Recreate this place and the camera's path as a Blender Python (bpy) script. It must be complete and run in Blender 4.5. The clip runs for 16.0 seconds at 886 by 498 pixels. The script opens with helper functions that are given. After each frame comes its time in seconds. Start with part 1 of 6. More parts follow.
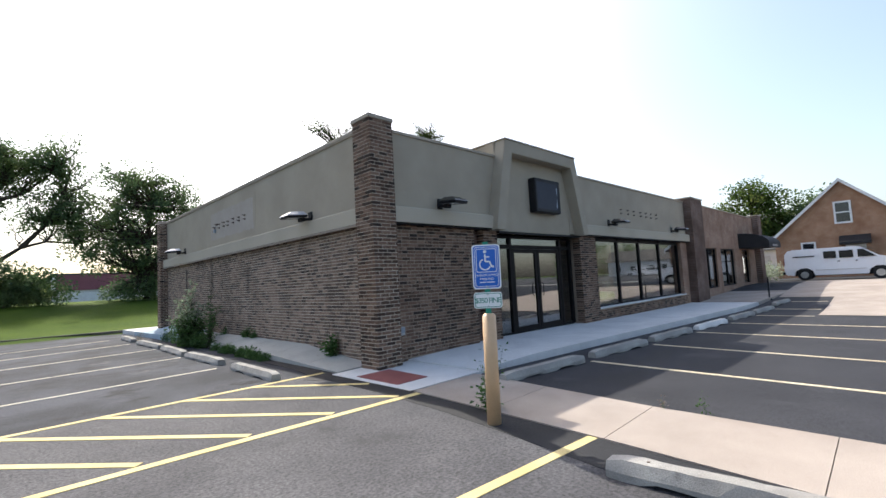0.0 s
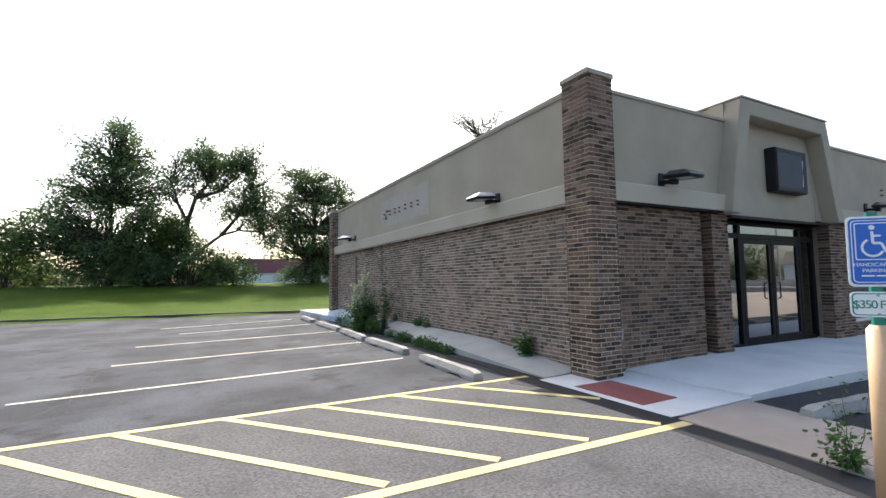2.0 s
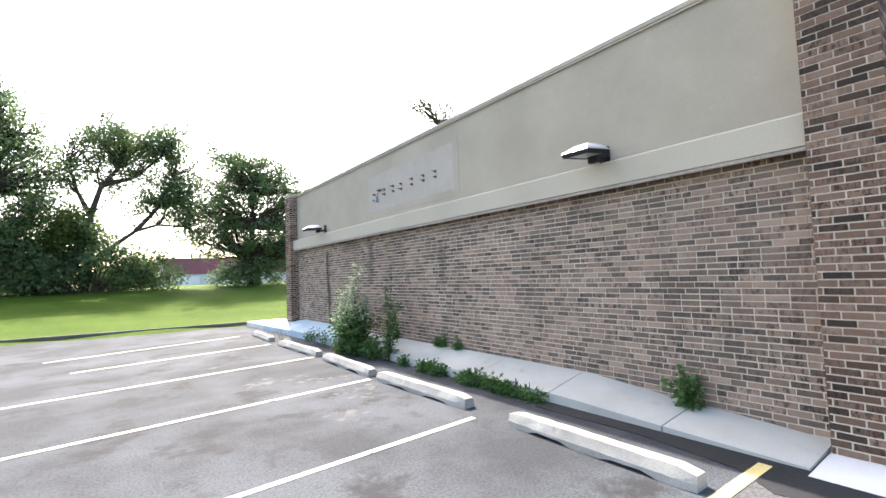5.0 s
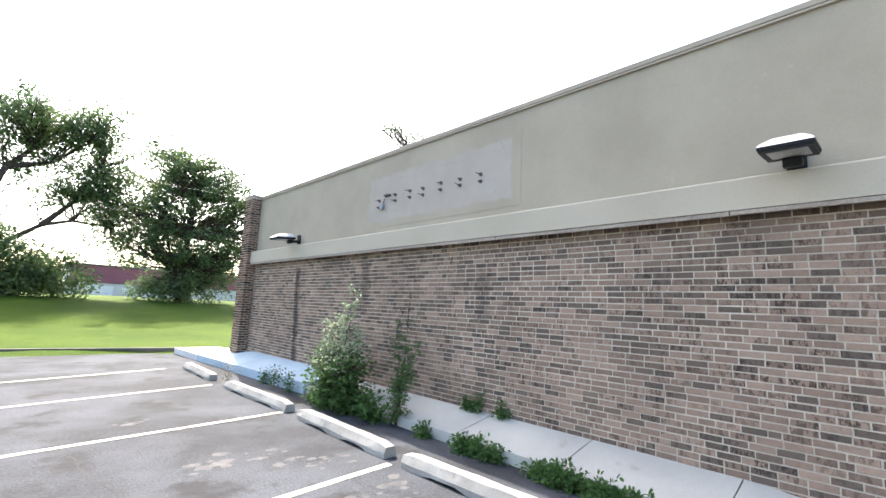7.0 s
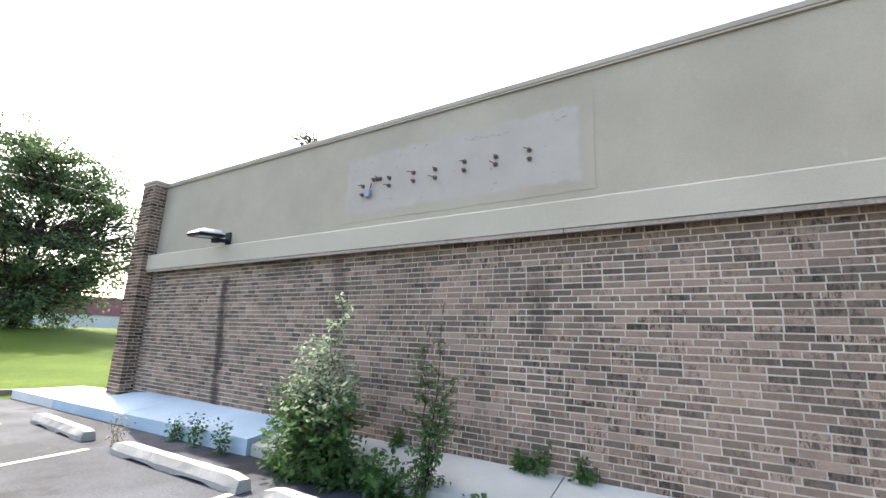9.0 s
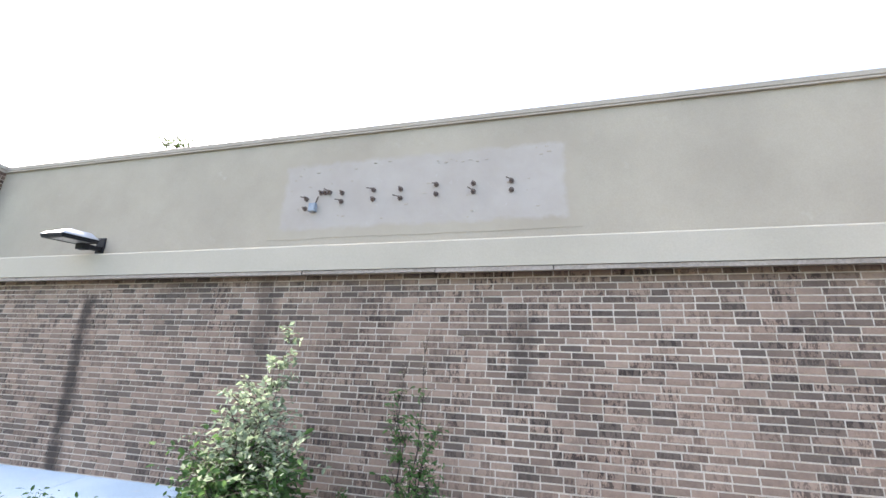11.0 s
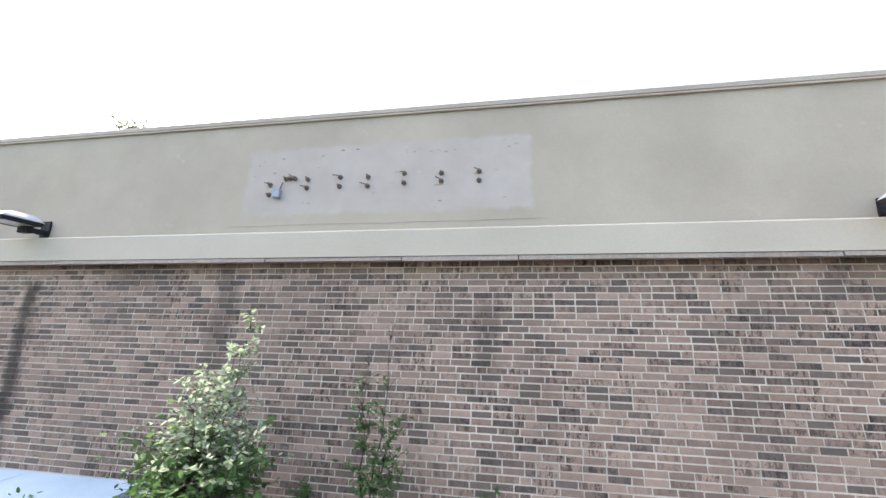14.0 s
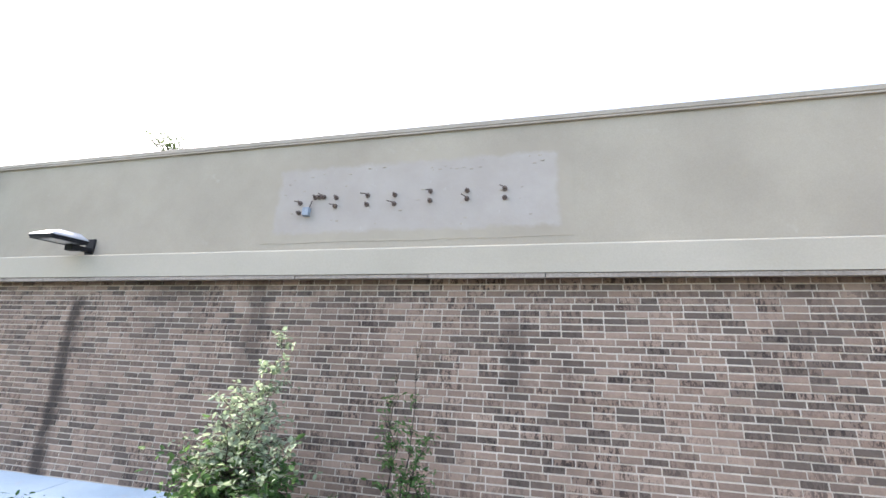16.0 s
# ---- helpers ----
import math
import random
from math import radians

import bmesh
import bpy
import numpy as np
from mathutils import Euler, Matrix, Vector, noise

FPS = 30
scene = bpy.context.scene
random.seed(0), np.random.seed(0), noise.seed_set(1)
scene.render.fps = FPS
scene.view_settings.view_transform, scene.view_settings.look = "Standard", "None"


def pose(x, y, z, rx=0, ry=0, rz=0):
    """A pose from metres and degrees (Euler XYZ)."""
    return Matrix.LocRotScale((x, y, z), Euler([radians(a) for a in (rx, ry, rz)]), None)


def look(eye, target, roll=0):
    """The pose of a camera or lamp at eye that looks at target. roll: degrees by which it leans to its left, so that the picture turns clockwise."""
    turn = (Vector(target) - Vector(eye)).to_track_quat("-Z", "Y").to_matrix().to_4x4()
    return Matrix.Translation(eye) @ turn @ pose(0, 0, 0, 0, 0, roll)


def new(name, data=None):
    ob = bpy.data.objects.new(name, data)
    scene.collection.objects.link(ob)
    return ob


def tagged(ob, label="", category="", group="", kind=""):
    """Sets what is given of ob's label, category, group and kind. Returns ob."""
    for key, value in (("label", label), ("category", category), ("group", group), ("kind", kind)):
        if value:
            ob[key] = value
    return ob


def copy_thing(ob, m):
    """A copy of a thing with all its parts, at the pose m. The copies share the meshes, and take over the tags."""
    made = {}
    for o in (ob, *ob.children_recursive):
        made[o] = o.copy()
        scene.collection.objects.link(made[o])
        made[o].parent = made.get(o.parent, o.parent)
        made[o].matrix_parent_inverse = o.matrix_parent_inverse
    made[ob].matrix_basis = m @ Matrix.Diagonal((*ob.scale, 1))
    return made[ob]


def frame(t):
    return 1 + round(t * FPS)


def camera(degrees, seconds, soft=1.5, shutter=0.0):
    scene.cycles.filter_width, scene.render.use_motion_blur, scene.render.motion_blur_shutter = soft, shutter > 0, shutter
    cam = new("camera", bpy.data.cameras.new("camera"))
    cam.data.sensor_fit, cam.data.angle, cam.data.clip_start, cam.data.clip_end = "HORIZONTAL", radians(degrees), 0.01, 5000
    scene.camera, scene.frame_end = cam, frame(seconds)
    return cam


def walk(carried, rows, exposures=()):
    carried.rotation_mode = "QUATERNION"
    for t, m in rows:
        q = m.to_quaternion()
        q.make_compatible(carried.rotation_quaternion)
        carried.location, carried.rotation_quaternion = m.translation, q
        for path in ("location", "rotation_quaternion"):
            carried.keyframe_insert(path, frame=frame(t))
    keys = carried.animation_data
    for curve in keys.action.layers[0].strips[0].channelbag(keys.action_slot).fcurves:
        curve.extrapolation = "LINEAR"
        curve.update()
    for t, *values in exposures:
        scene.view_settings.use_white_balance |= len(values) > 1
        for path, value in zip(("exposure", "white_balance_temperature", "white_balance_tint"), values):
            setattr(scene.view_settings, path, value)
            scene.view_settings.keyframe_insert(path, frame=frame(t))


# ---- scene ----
cam = camera(90.1, 16.0, 1.5)
PATH = [
    (0, (-4.76, -6.448, 1.527), (-3.342, -5.045, 1.673), -3.1),
    (0.5, (-4.859, -6.232, 1.481), (-3.59, -4.692, 1.617), -2.3),
    (1, (-4.964, -5.786, 1.488), (-3.864, -4.124, 1.658), -1.6),
    (1.5, (-4.976, -5.248, 1.436), (-3.976, -3.521, 1.572), -0.3),
    (2, (-5.061, -4.639, 1.505), (-4.103, -2.889, 1.645), -0.8),
    (2.5, (-5.05, -4.015, 1.567), (-4.037, -2.296, 1.699), -1.3),
    (3, (-5.069, -3.326, 1.622), (-4.042, -1.614, 1.736), -1.2),
    (3.5, (-5.089, -2.642, 1.663), (-4.032, -0.947, 1.762), -1.7),
    (4, (-5.026, -1.904, 1.688), (-3.914, -0.244, 1.776), -2.0),
    (4.2, (-4.992, -1.682, 1.676), (-3.875, -0.026, 1.773), -2.6),
    (6.3, (-4.845, 1.245, 1.681), (-3.499, 2.714, 1.856), 1.4),
    (6.5, (-4.795, 1.477, 1.69), (-3.443, 2.937, 1.891), 1.8),
    (7, (-4.71, 2.144, 1.657), (-3.325, 3.561, 1.93), 2.7),
    (7.5, (-4.63, 2.817, 1.611), (-3.185, 4.169, 1.896), 2.8),
    (8, (-4.534, 3.499, 1.562), (-3.034, 4.788, 1.862), 2.4),
    (8.5, (-4.453, 4.187, 1.543), (-2.885, 5.379, 1.889), 2.8),
    (8.7, (-4.405, 4.399, 1.514), (-2.802, 5.535, 1.886), 2.6),
    (11, (-4.238, 5.941, 1.493), (-2.404, 6.461, 2.097), 2.91),
    (11.5, (-4.287, 5.928, 1.504), (-2.448, 6.4, 2.133), 2.61),
    (12, (-4.282, 5.927, 1.464), (-2.431, 6.353, 2.087), 2.52),
    (12.5, (-4.264, 5.934, 1.446), (-2.392, 6.327, 2.031), 2.39),
    (13, (-4.228, 5.941, 1.446), (-2.344, 6.3, 2.012), 2.08),
    (13.5, (-4.239, 5.95, 1.487), (-2.352, 6.301, 2.049), 2.03),
    (14, (-4.232, 5.935, 1.447), (-2.356, 6.313, 2.029), 2.46),
    (14.5, (-4.252, 5.934, 1.495), (-2.379, 6.331, 2.072), 2.65),
    (15, (-4.267, 5.942, 1.498), (-2.407, 6.362, 2.103), 3.01),
    (15.5, (-4.27, 5.932, 1.491), (-2.427, 6.384, 2.121), 3.29),
    (16, (-4.288, 5.951, 1.513), (-2.449, 6.433, 2.133), 3.3),
]
walk(cam, [(t, look(e, g, r)) for t, e, g, r in PATH], [(0, 1.0, 6600, 10), (1.2, 1.0, 6600, 10), (2, 1.3, 6750, 10), (2.5, 1.36, 6800, 10), (3.0, 1.76, 6820, 10), (3.5, 1.84, 6850, 10), (4.0, 2.25, 6850, 10), (4.2, 2.3, 6850, 10), (7, 2.3, 6800, 10), (8.5, 2.25, 6800, 10), (11, 2.65, 6850, 13), (12, 2.6, 6850, 13), (16, 2.6, 6850, 13)])

# ---- world, sun ----
SUN_DIR = Vector((0.27 * 0.676, 0.963 * 0.676, 0.737)).normalized()
world = bpy.data.worlds.new("sky")
scene.world = world
world.use_nodes = True
wn = world.node_tree.nodes
sky = wn.new("ShaderNodeTexSky")
sky.sky_type, sky.sun_disc = "NISHITA", False
sky.sun_elevation, sky.sun_rotation = math.asin(SUN_DIR.z), math.atan2(SUN_DIR.x, SUN_DIR.y)
sky.air_density, sky.dust_density, sky.ozone_density = 1.0, 3.5, 1.0
wn["Background"].inputs["Strength"].default_value = 0.15
world.node_tree.links.new(sky.outputs[0], wn["Background"].inputs["Color"])
sun_data = bpy.data.lights.new("sun", "SUN")
sun_data.energy, sun_data.angle, sun_data.color = 3.0, radians(0.6), (1.0, 0.95, 0.88)
sun_ob = new("sun", sun_data)
sun_ob.matrix_world = look(SUN_DIR * 50, (0, 0, 0))


# ---- materials ----
def node(nt, kind, **values):
    n = nt.nodes.new(kind)
    for k, v in values.items():
        n.inputs[k.replace("_", " ")].default_value = v
    return n


def ramp_mix(nt, fac, a, b):
    m = nt.nodes.new("ShaderNodeMix")
    m.data_type = "RGBA"
    nt.links.new(fac, m.inputs[0])
    for i, c in ((6, a), (7, b)):
        if isinstance(c, tuple):
            m.inputs[i].default_value = (*c, 1)
        else:
            nt.links.new(c, m.inputs[i])
    return m.outputs[2]


def maprange(nt, src, lo, hi):
    m = nt.nodes.new("ShaderNodeMapRange")
    nt.links.new(src, m.inputs[0])
    m.inputs[1].default_value, m.inputs[2].default_value = lo, hi
    return m.outputs[0]


def noisetex(nt, coord, scale, detail=4.0, stretch=None, rough=0.55):
    n = nt.nodes.new("ShaderNodeTexNoise")
    n.inputs["Scale"].default_value, n.inputs["Detail"].default_value = scale, detail
    n.inputs["Roughness"].default_value = rough
    if stretch:
        mp = nt.nodes.new("ShaderNodeMapping")
        mp.inputs["Scale"].default_value = stretch
        nt.links.new(coord, mp.inputs[0])
        coord = mp.outputs[0]
    nt.links.new(coord, n.inputs["Vector"])
    return n.outputs["Fac"]


def base(name, rough=0.8, metal=0.0, spec=0.5):
    m = bpy.data.materials.new(name)
    m.use_nodes = True
    b = m.node_tree.nodes["Principled BSDF"]
    b.inputs["Roughness"].default_value, b.inputs["Metallic"].default_value = rough, metal
    b.inputs["Specular IOR Level"].default_value = spec
    coord = m.node_tree.nodes.new("ShaderNodeTexCoord").outputs["Object"]
    return m, m.node_tree, b, coord


def bumped(nt, b, fac, strength, dist):
    n = nt.nodes.new("ShaderNodeBump")
    n.inputs["Strength"].default_value, n.inputs["Distance"].default_value = strength, dist
    nt.links.new(fac, n.inputs["Height"])
    nt.links.new(n.outputs[0], b.inputs["Normal"])


def grainy(name, dark, light, grain=60.0, patch=0.8, rough=0.85, bump=0.3, dist=0.004, metal=0.0, patch_lo=0.35, patch_hi=0.68, third=None, spec=0.4, con=0.26):
    """Two colours over large patches, fine grain and relief."""
    m, nt, b, co = base(name, rough, metal, spec)
    big = maprange(nt, noisetex(nt, co, patch, 5.0), patch_lo, patch_hi)
    col = ramp_mix(nt, big, dark, light)
    fine = noisetex(nt, co, grain, 3.0, rough=0.7)
    mul = nt.nodes.new("ShaderNodeMix")
    mul.data_type, mul.blend_type = "RGBA", "MULTIPLY"
    mul.inputs[0].default_value = 1.0
    nt.links.new(col, mul.inputs[6])
    fr = ramp_mix(nt, maprange(nt, fine, 0.3, 0.7), (1 - con,) * 3, (1 + con * 0.8,) * 3)
    nt.links.new(fr, mul.inputs[7])
    out = mul.outputs[2]
    if third:
        spot = maprange(nt, noisetex(nt, co, third[1], 6.0, rough=0.65), third[2], third[3])
        out = ramp_mix(nt, spot, out, third[0])
    nt.links.new(out, b.inputs["Base Color"])
    if bump:
        bumped(nt, b, fine, bump, dist)
    return m


STREAKS = ((11.97, 0.09, 0.2, 2.5, 0.16, 0.85), (9.36, 0.0, 1.7, 2.75, 0.22, 0.5), (6.36, 0.0, 1.55, 2.3, 0.2, 0.45), (10.6, 0.0, 2.5, 2.8, 0.7, 0.4), (3.1, 0.0, 2.5, 2.8, 0.4, 0.35))


def streak_mask(nt, pos):
    """Old water marks on the side wall: y, lean, lowest and highest z, half width, strength."""
    sep = nt.nodes.new("ShaderNodeSeparateXYZ")
    nt.links.new(pos, sep.inputs[0])
    wob = noisetex(nt, pos, 5.0, 6.0, (1.0, 1.0, 0.7), 0.7)

    def calc(op, *args):
        n = nt.nodes.new("ShaderNodeMath")
        n.operation = op
        for i, v in enumerate(args):
            if isinstance(v, (int, float)):
                n.inputs[i].default_value = v
            else:
                nt.links.new(v, n.inputs[i])
        return n.outputs[0]

    total = None
    for y, lean, z0, z1, half, amount in STREAKS:
        off = calc("ABSOLUTE", calc("SUBTRACT", calc("MULTIPLY_ADD", sep.outputs["Z"], -lean, sep.outputs["Y"]), y))
        off = calc("MULTIPLY_ADD", calc("SUBTRACT", wob, 0.5), half * 2.6, off)
        across = maprange(nt, off, half, half * 0.25)
        up = calc("MULTIPLY", maprange(nt, sep.outputs["Z"], z0 - 0.25, z0 + 0.1), maprange(nt, sep.outputs["Z"], z1 + 0.08, z1 - 0.12))
        one = calc("MULTIPLY", calc("MULTIPLY", across, up), amount)
        total = one if total is None else calc("MAXIMUM", total, one)
    return total


def brick_mat(name, stops, scar, streaked, rough=0.9):
    """Fired clay, each piece of its own colour; some carry dark vertical drag marks and blisters."""
    m, nt, b, co = base(name, rough, spec=0.25)

    def calc(op, x, y):
        n = nt.nodes.new("ShaderNodeMath")
        n.operation = op
        for i, v in enumerate((x, y)):
            if isinstance(v, float):
                n.inputs[i].default_value = v
            elif v is not None:
                nt.links.new(v, n.inputs[i])
        return n.outputs[0]

    geo = nt.nodes.new("ShaderNodeNewGeometry")
    rnd1 = calc("FRACT", calc("ADD", geo.outputs["Random Per Island"], nt.nodes.new("ShaderNodeObjectInfo").outputs["Random"]), None)
    rnd2 = calc("FRACT", calc("MULTIPLY", rnd1, 37.7), None)
    cr = nt.nodes.new("ShaderNodeValToRGB")
    while len(cr.color_ramp.elements) < len(stops):
        cr.color_ramp.elements.new(0.5)
    for e, (p, c) in zip(cr.color_ramp.elements, stops):
        e.position, e.color = p, (*c, 1)
    nt.links.new(rnd1, cr.inputs[0])
    wco = geo.outputs["Position"]
    tone = ramp_mix(nt, maprange(nt, noisetex(nt, wco, 22.0, 3.0, rough=0.7), 0.3, 0.7), (0.86,) * 3, (1.12,) * 3)
    mul = nt.nodes.new("ShaderNodeMix")
    mul.data_type, mul.blend_type = "RGBA", "MULTIPLY"
    mul.inputs[0].default_value = 1.0
    nt.links.new(cr.outputs[0], mul.inputs[6]), nt.links.new(tone, mul.inputs[7])
    marks = maprange(nt, noisetex(nt, wco, 30.0, 4.0, (1.0, 1.0, 0.36), 0.72), 0.5, 0.555)
    zone = maprange(nt, noisetex(nt, wco, 1.6, 4.0), 0.4, 0.62)
    some = calc("MULTIPLY", maprange(nt, rnd2, 0.3, 0.5), calc("ADD", calc("MULTIPLY", zone, 0.5), 0.4))
    col = ramp_mix(nt, calc("MULTIPLY", marks, some), mul.outputs[2], scar)
    blister = maprange(nt, noisetex(nt, wco, 26.0, 5.0, (1.0, 1.0, 1.6), 0.8), 0.6, 0.64)
    rare = maprange(nt, rnd2, 0.8, 0.86)
    col = ramp_mix(nt, calc("MULTIPLY", blister, rare), col, tuple(0.6 * c for c in scar))
    grime = calc("MULTIPLY", maprange(nt, noisetex(nt, wco, 0.8, 5.0, (1.0, 1.0, 0.6)), 0.54, 0.7), 0.45)
    col = ramp_mix(nt, grime, col, tuple(1.6 * c for c in scar))
    if streaked:
        col = ramp_mix(nt, streak_mask(nt, wco), col, (0.035, 0.028, 0.024))
    nt.links.new(col, b.inputs["Base Color"])
    bumped(nt, b, noisetex(nt, wco, 90.0, 4.0), 0.6, 0.005)
    return m


def far_brick(name, a, c, mortar, w=0.2, h=0.068, axis="x"):
    """Brickwork seen only from afar."""
    m, nt, b, co = base(name, 0.9, spec=0.25)
    sep = nt.nodes.new("ShaderNodeSeparateXYZ")
    nt.links.new(co, sep.inputs[0])
    com = nt.nodes.new("ShaderNodeCombineXYZ")
    nt.links.new(sep.outputs["X" if axis == "x" else "Y"], com.inputs[0]), nt.links.new(sep.outputs["Z"], com.inputs[1])
    t = nt.nodes.new("ShaderNodeTexBrick")
    nt.links.new(com.outputs[0], t.inputs["Vector"])
    t.inputs["Scale"].default_value = 1.0
    t.inputs["Brick Width"].default_value, t.inputs["Row Height"].default_value = w, h
    t.inputs["Mortar Size"].default_value = 0.008
    for k, v in (("Color1", a), ("Color2", c), ("Mortar", mortar)):
        t.inputs[k].default_value = (*v, 1)
    big = maprange(nt, noisetex(nt, co, 1.2, 5.0), 0.35, 0.7)
    nt.links.new(ramp_mix(nt, big, t.outputs["Color"], tuple(x * 0.75 for x in a)), b.inputs["Base Color"])
    bumped(nt, b, t.outputs["Fac"], 0.4, -0.006)
    return m


def glassy(name, tint, ior):
    m, nt, b, co = base(name, 0.015)
    b.inputs["Base Color"].default_value = (*tint, 1)
    b.inputs["Transmission Weight"].default_value, b.inputs["IOR"].default_value = 1.0, ior
    return m


def leafy(name, dark, light, warm):
    m, nt, b, co = base(name, 0.65, spec=0.2)
    geo = nt.nodes.new("ShaderNodeNewGeometry")
    col = ramp_mix(nt, geo.outputs["Random Per Island"], dark, light)
    spot = maprange(nt, noisetex(nt, co, 0.5, 3.0), 0.5, 0.72)
    col = ramp_mix(nt, spot, col, warm)
    nt.links.new(col, b.inputs["Base Color"])
    tr = nt.nodes.new("ShaderNodeBsdfTranslucent")
    nt.links.new(col, tr.inputs[0])
    mx = nt.nodes.new("ShaderNodeMixShader")
    mx.inputs[0].default_value = 0.44
    nt.links.new(b.outputs[0], mx.inputs[1]), nt.links.new(tr.outputs[0], mx.inputs[2])
    nt.links.new(mx.outputs[0], nt.nodes["Material Output"].inputs[0])
    return m


BRICK = brick_mat("brick_clay", [(0.0, (0.112, 0.086, 0.069)), (0.18, (0.148, 0.11, 0.086)), (0.3, (0.2, 0.141, 0.107)), (0.65, (0.262, 0.181, 0.135)), (1.0, (0.33, 0.235, 0.177))], (0.03, 0.021, 0.018), True)
BRICK_CORNER = brick_mat("brick_clay_red", [(0.0, (0.036, 0.026, 0.021)), (0.2, (0.078, 0.049, 0.034)), (0.35, (0.135, 0.082, 0.057)), (0.7, (0.185, 0.115, 0.081)), (1.0, (0.23, 0.153, 0.111))], (0.02, 0.015, 0.012), False)


def mortar_mat():
    m = grainy("mortar", (0.46, 0.395, 0.32), (0.59, 0.515, 0.42), 120, 1.4, 0.95, 0.4)
    nt = m.node_tree
    b = nt.nodes["Principled BSDF"]
    was = b.inputs["Base Color"].links[0].from_socket
    pos = nt.nodes.new("ShaderNodeNewGeometry").outputs["Position"]
    nt.links.new(ramp_mix(nt, streak_mask(nt, pos), was, (0.07, 0.056, 0.047)), b.inputs["Base Color"])
    return m


MORTAR = mortar_mat()
MORTAR_TAN = grainy("mortar_tan", (0.25, 0.195, 0.148), (0.36, 0.29, 0.225), 120, 1.4, 0.95, 0.4)
BRICK_FAR = far_brick("brick_far", (0.27, 0.165, 0.115), (0.35, 0.22, 0.155), (0.4, 0.33, 0.27))
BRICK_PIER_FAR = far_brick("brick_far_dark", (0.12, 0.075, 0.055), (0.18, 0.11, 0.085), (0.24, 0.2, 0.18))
BRICK_HOUSE = far_brick("brick_house", (0.36, 0.19, 0.11), (0.44, 0.25, 0.15), (0.42, 0.32, 0.24), axis="y")
STUCCO = grainy("stucco", (0.335, 0.29, 0.223), (0.395, 0.345, 0.265), 70, 0.9, 0.92, 0.2, 0.002, third=((0.43, 0.385, 0.31), 2.6, 0.64, 0.8), con=0.06)
STUCCO_BAND = grainy("stucco_band", (0.405, 0.36, 0.28), (0.455, 0.405, 0.32), 70, 0.7, 0.9, 0.15, 0.002, con=0.05)
def patch_mat():
    """Greyer paint rolled over the stucco, feathered unevenly at its rim."""
    m, nt, b, co = base("patch_paint", 0.9, spec=0.35)
    sep = nt.nodes.new("ShaderNodeSeparateXYZ")
    nt.links.new(co, sep.inputs[0])
    wob = noisetex(nt, co, 5.0, 4.0, rough=0.65)

    def edge(axis, mid, half):
        sub = nt.nodes.new("ShaderNodeMath")
        sub.operation = "SUBTRACT"
        sub.inputs[1].default_value = mid
        nt.links.new(sep.outputs[axis], sub.inputs[0])
        ab = nt.nodes.new("ShaderNodeMath")
        ab.operation = "ABSOLUTE"
        nt.links.new(sub.outputs[0], ab.inputs[0])
        ad = nt.nodes.new("ShaderNodeMath")
        ad.operation, ad.inputs[1].default_value = "MULTIPLY_ADD", 0.16
        nt.links.new(wob, ad.inputs[0]), nt.links.new(ab.outputs[0], ad.inputs[2])
        return maprange(nt, ad.outputs[0], half + 0.11, half + 0.05)

    both = nt.nodes.new("ShaderNodeMath")
    both.operation = "MULTIPLY"
    nt.links.new(edge("Y", 7.62, 1.74), both.inputs[0]), nt.links.new(edge("Z", 3.73, 0.44), both.inputs[1])
    around = ramp_mix(nt, maprange(nt, noisetex(nt, co, 0.9, 5.0), 0.35, 0.68), (0.335, 0.29, 0.223), (0.395, 0.345, 0.265))
    grey = ramp_mix(nt, maprange(nt, noisetex(nt, co, 2.2, 5.0), 0.35, 0.68), (0.37, 0.325, 0.277), (0.405, 0.362, 0.315))
    grey = ramp_mix(nt, maprange(nt, noisetex(nt, co, 7.0, 5.0, rough=0.7), 0.64, 0.74), grey, (0.47, 0.43, 0.39))
    nt.links.new(ramp_mix(nt, both.outputs[0], around, grey), b.inputs["Base Color"])
    bumped(nt, b, noisetex(nt, co, 16.0, 4.0), 0.3, 0.006)
    return m


PATCH = patch_mat()
FLASHING = grainy("flashing", (0.3, 0.25, 0.205), (0.37, 0.315, 0.26), 40, 1.5, 0.75, 0.1, spec=0.2, third=((0.12, 0.1, 0.09), 2.5, 0.6, 0.75))
COPING = grainy("coping", (0.33, 0.285, 0.225), (0.4, 0.35, 0.28), 50, 1.2, 0.7, 0.1, con=0.1, spec=0.2)
ASPHALT_OLD = grainy("asphalt_old", (0.029, 0.032, 0.038), (0.062, 0.068, 0.08), 42, 0.6, 0.92, 0.8, 0.008, third=((0.022, 0.023, 0.026), 1.3, 0.53, 0.64), con=0.5, patch_lo=0.4, patch_hi=0.6, spec=0.3)
ASPHALT_NEW = grainy("asphalt_sealed", (0.017, 0.018, 0.022), (0.031, 0.032, 0.037), 42, 0.7, 0.85, 0.8, 0.006, third=((0.055, 0.055, 0.058), 0.9, 0.56, 0.8), con=0.5)
SEALER = grainy("fresh_sealer", (0.009, 0.01, 0.012), (0.016, 0.017, 0.02), 42, 1.5, 0.75, 0.7, 0.006, con=0.4)
ASPHALT_APRON = grainy("asphalt_worn", (0.056, 0.056, 0.06), (0.094, 0.093, 0.097), 36, 0.8, 0.9, 1.0, 0.01, third=((0.038, 0.038, 0.04), 1.2, 0.58, 0.7), con=0.62)
CONCRETE = grainy("concrete", (0.56, 0.56, 0.55), (0.67, 0.67, 0.65), 130, 1.1, 0.9, 0.35, 0.003, third=((0.3, 0.28, 0.25), 3.0, 0.66, 0.8))
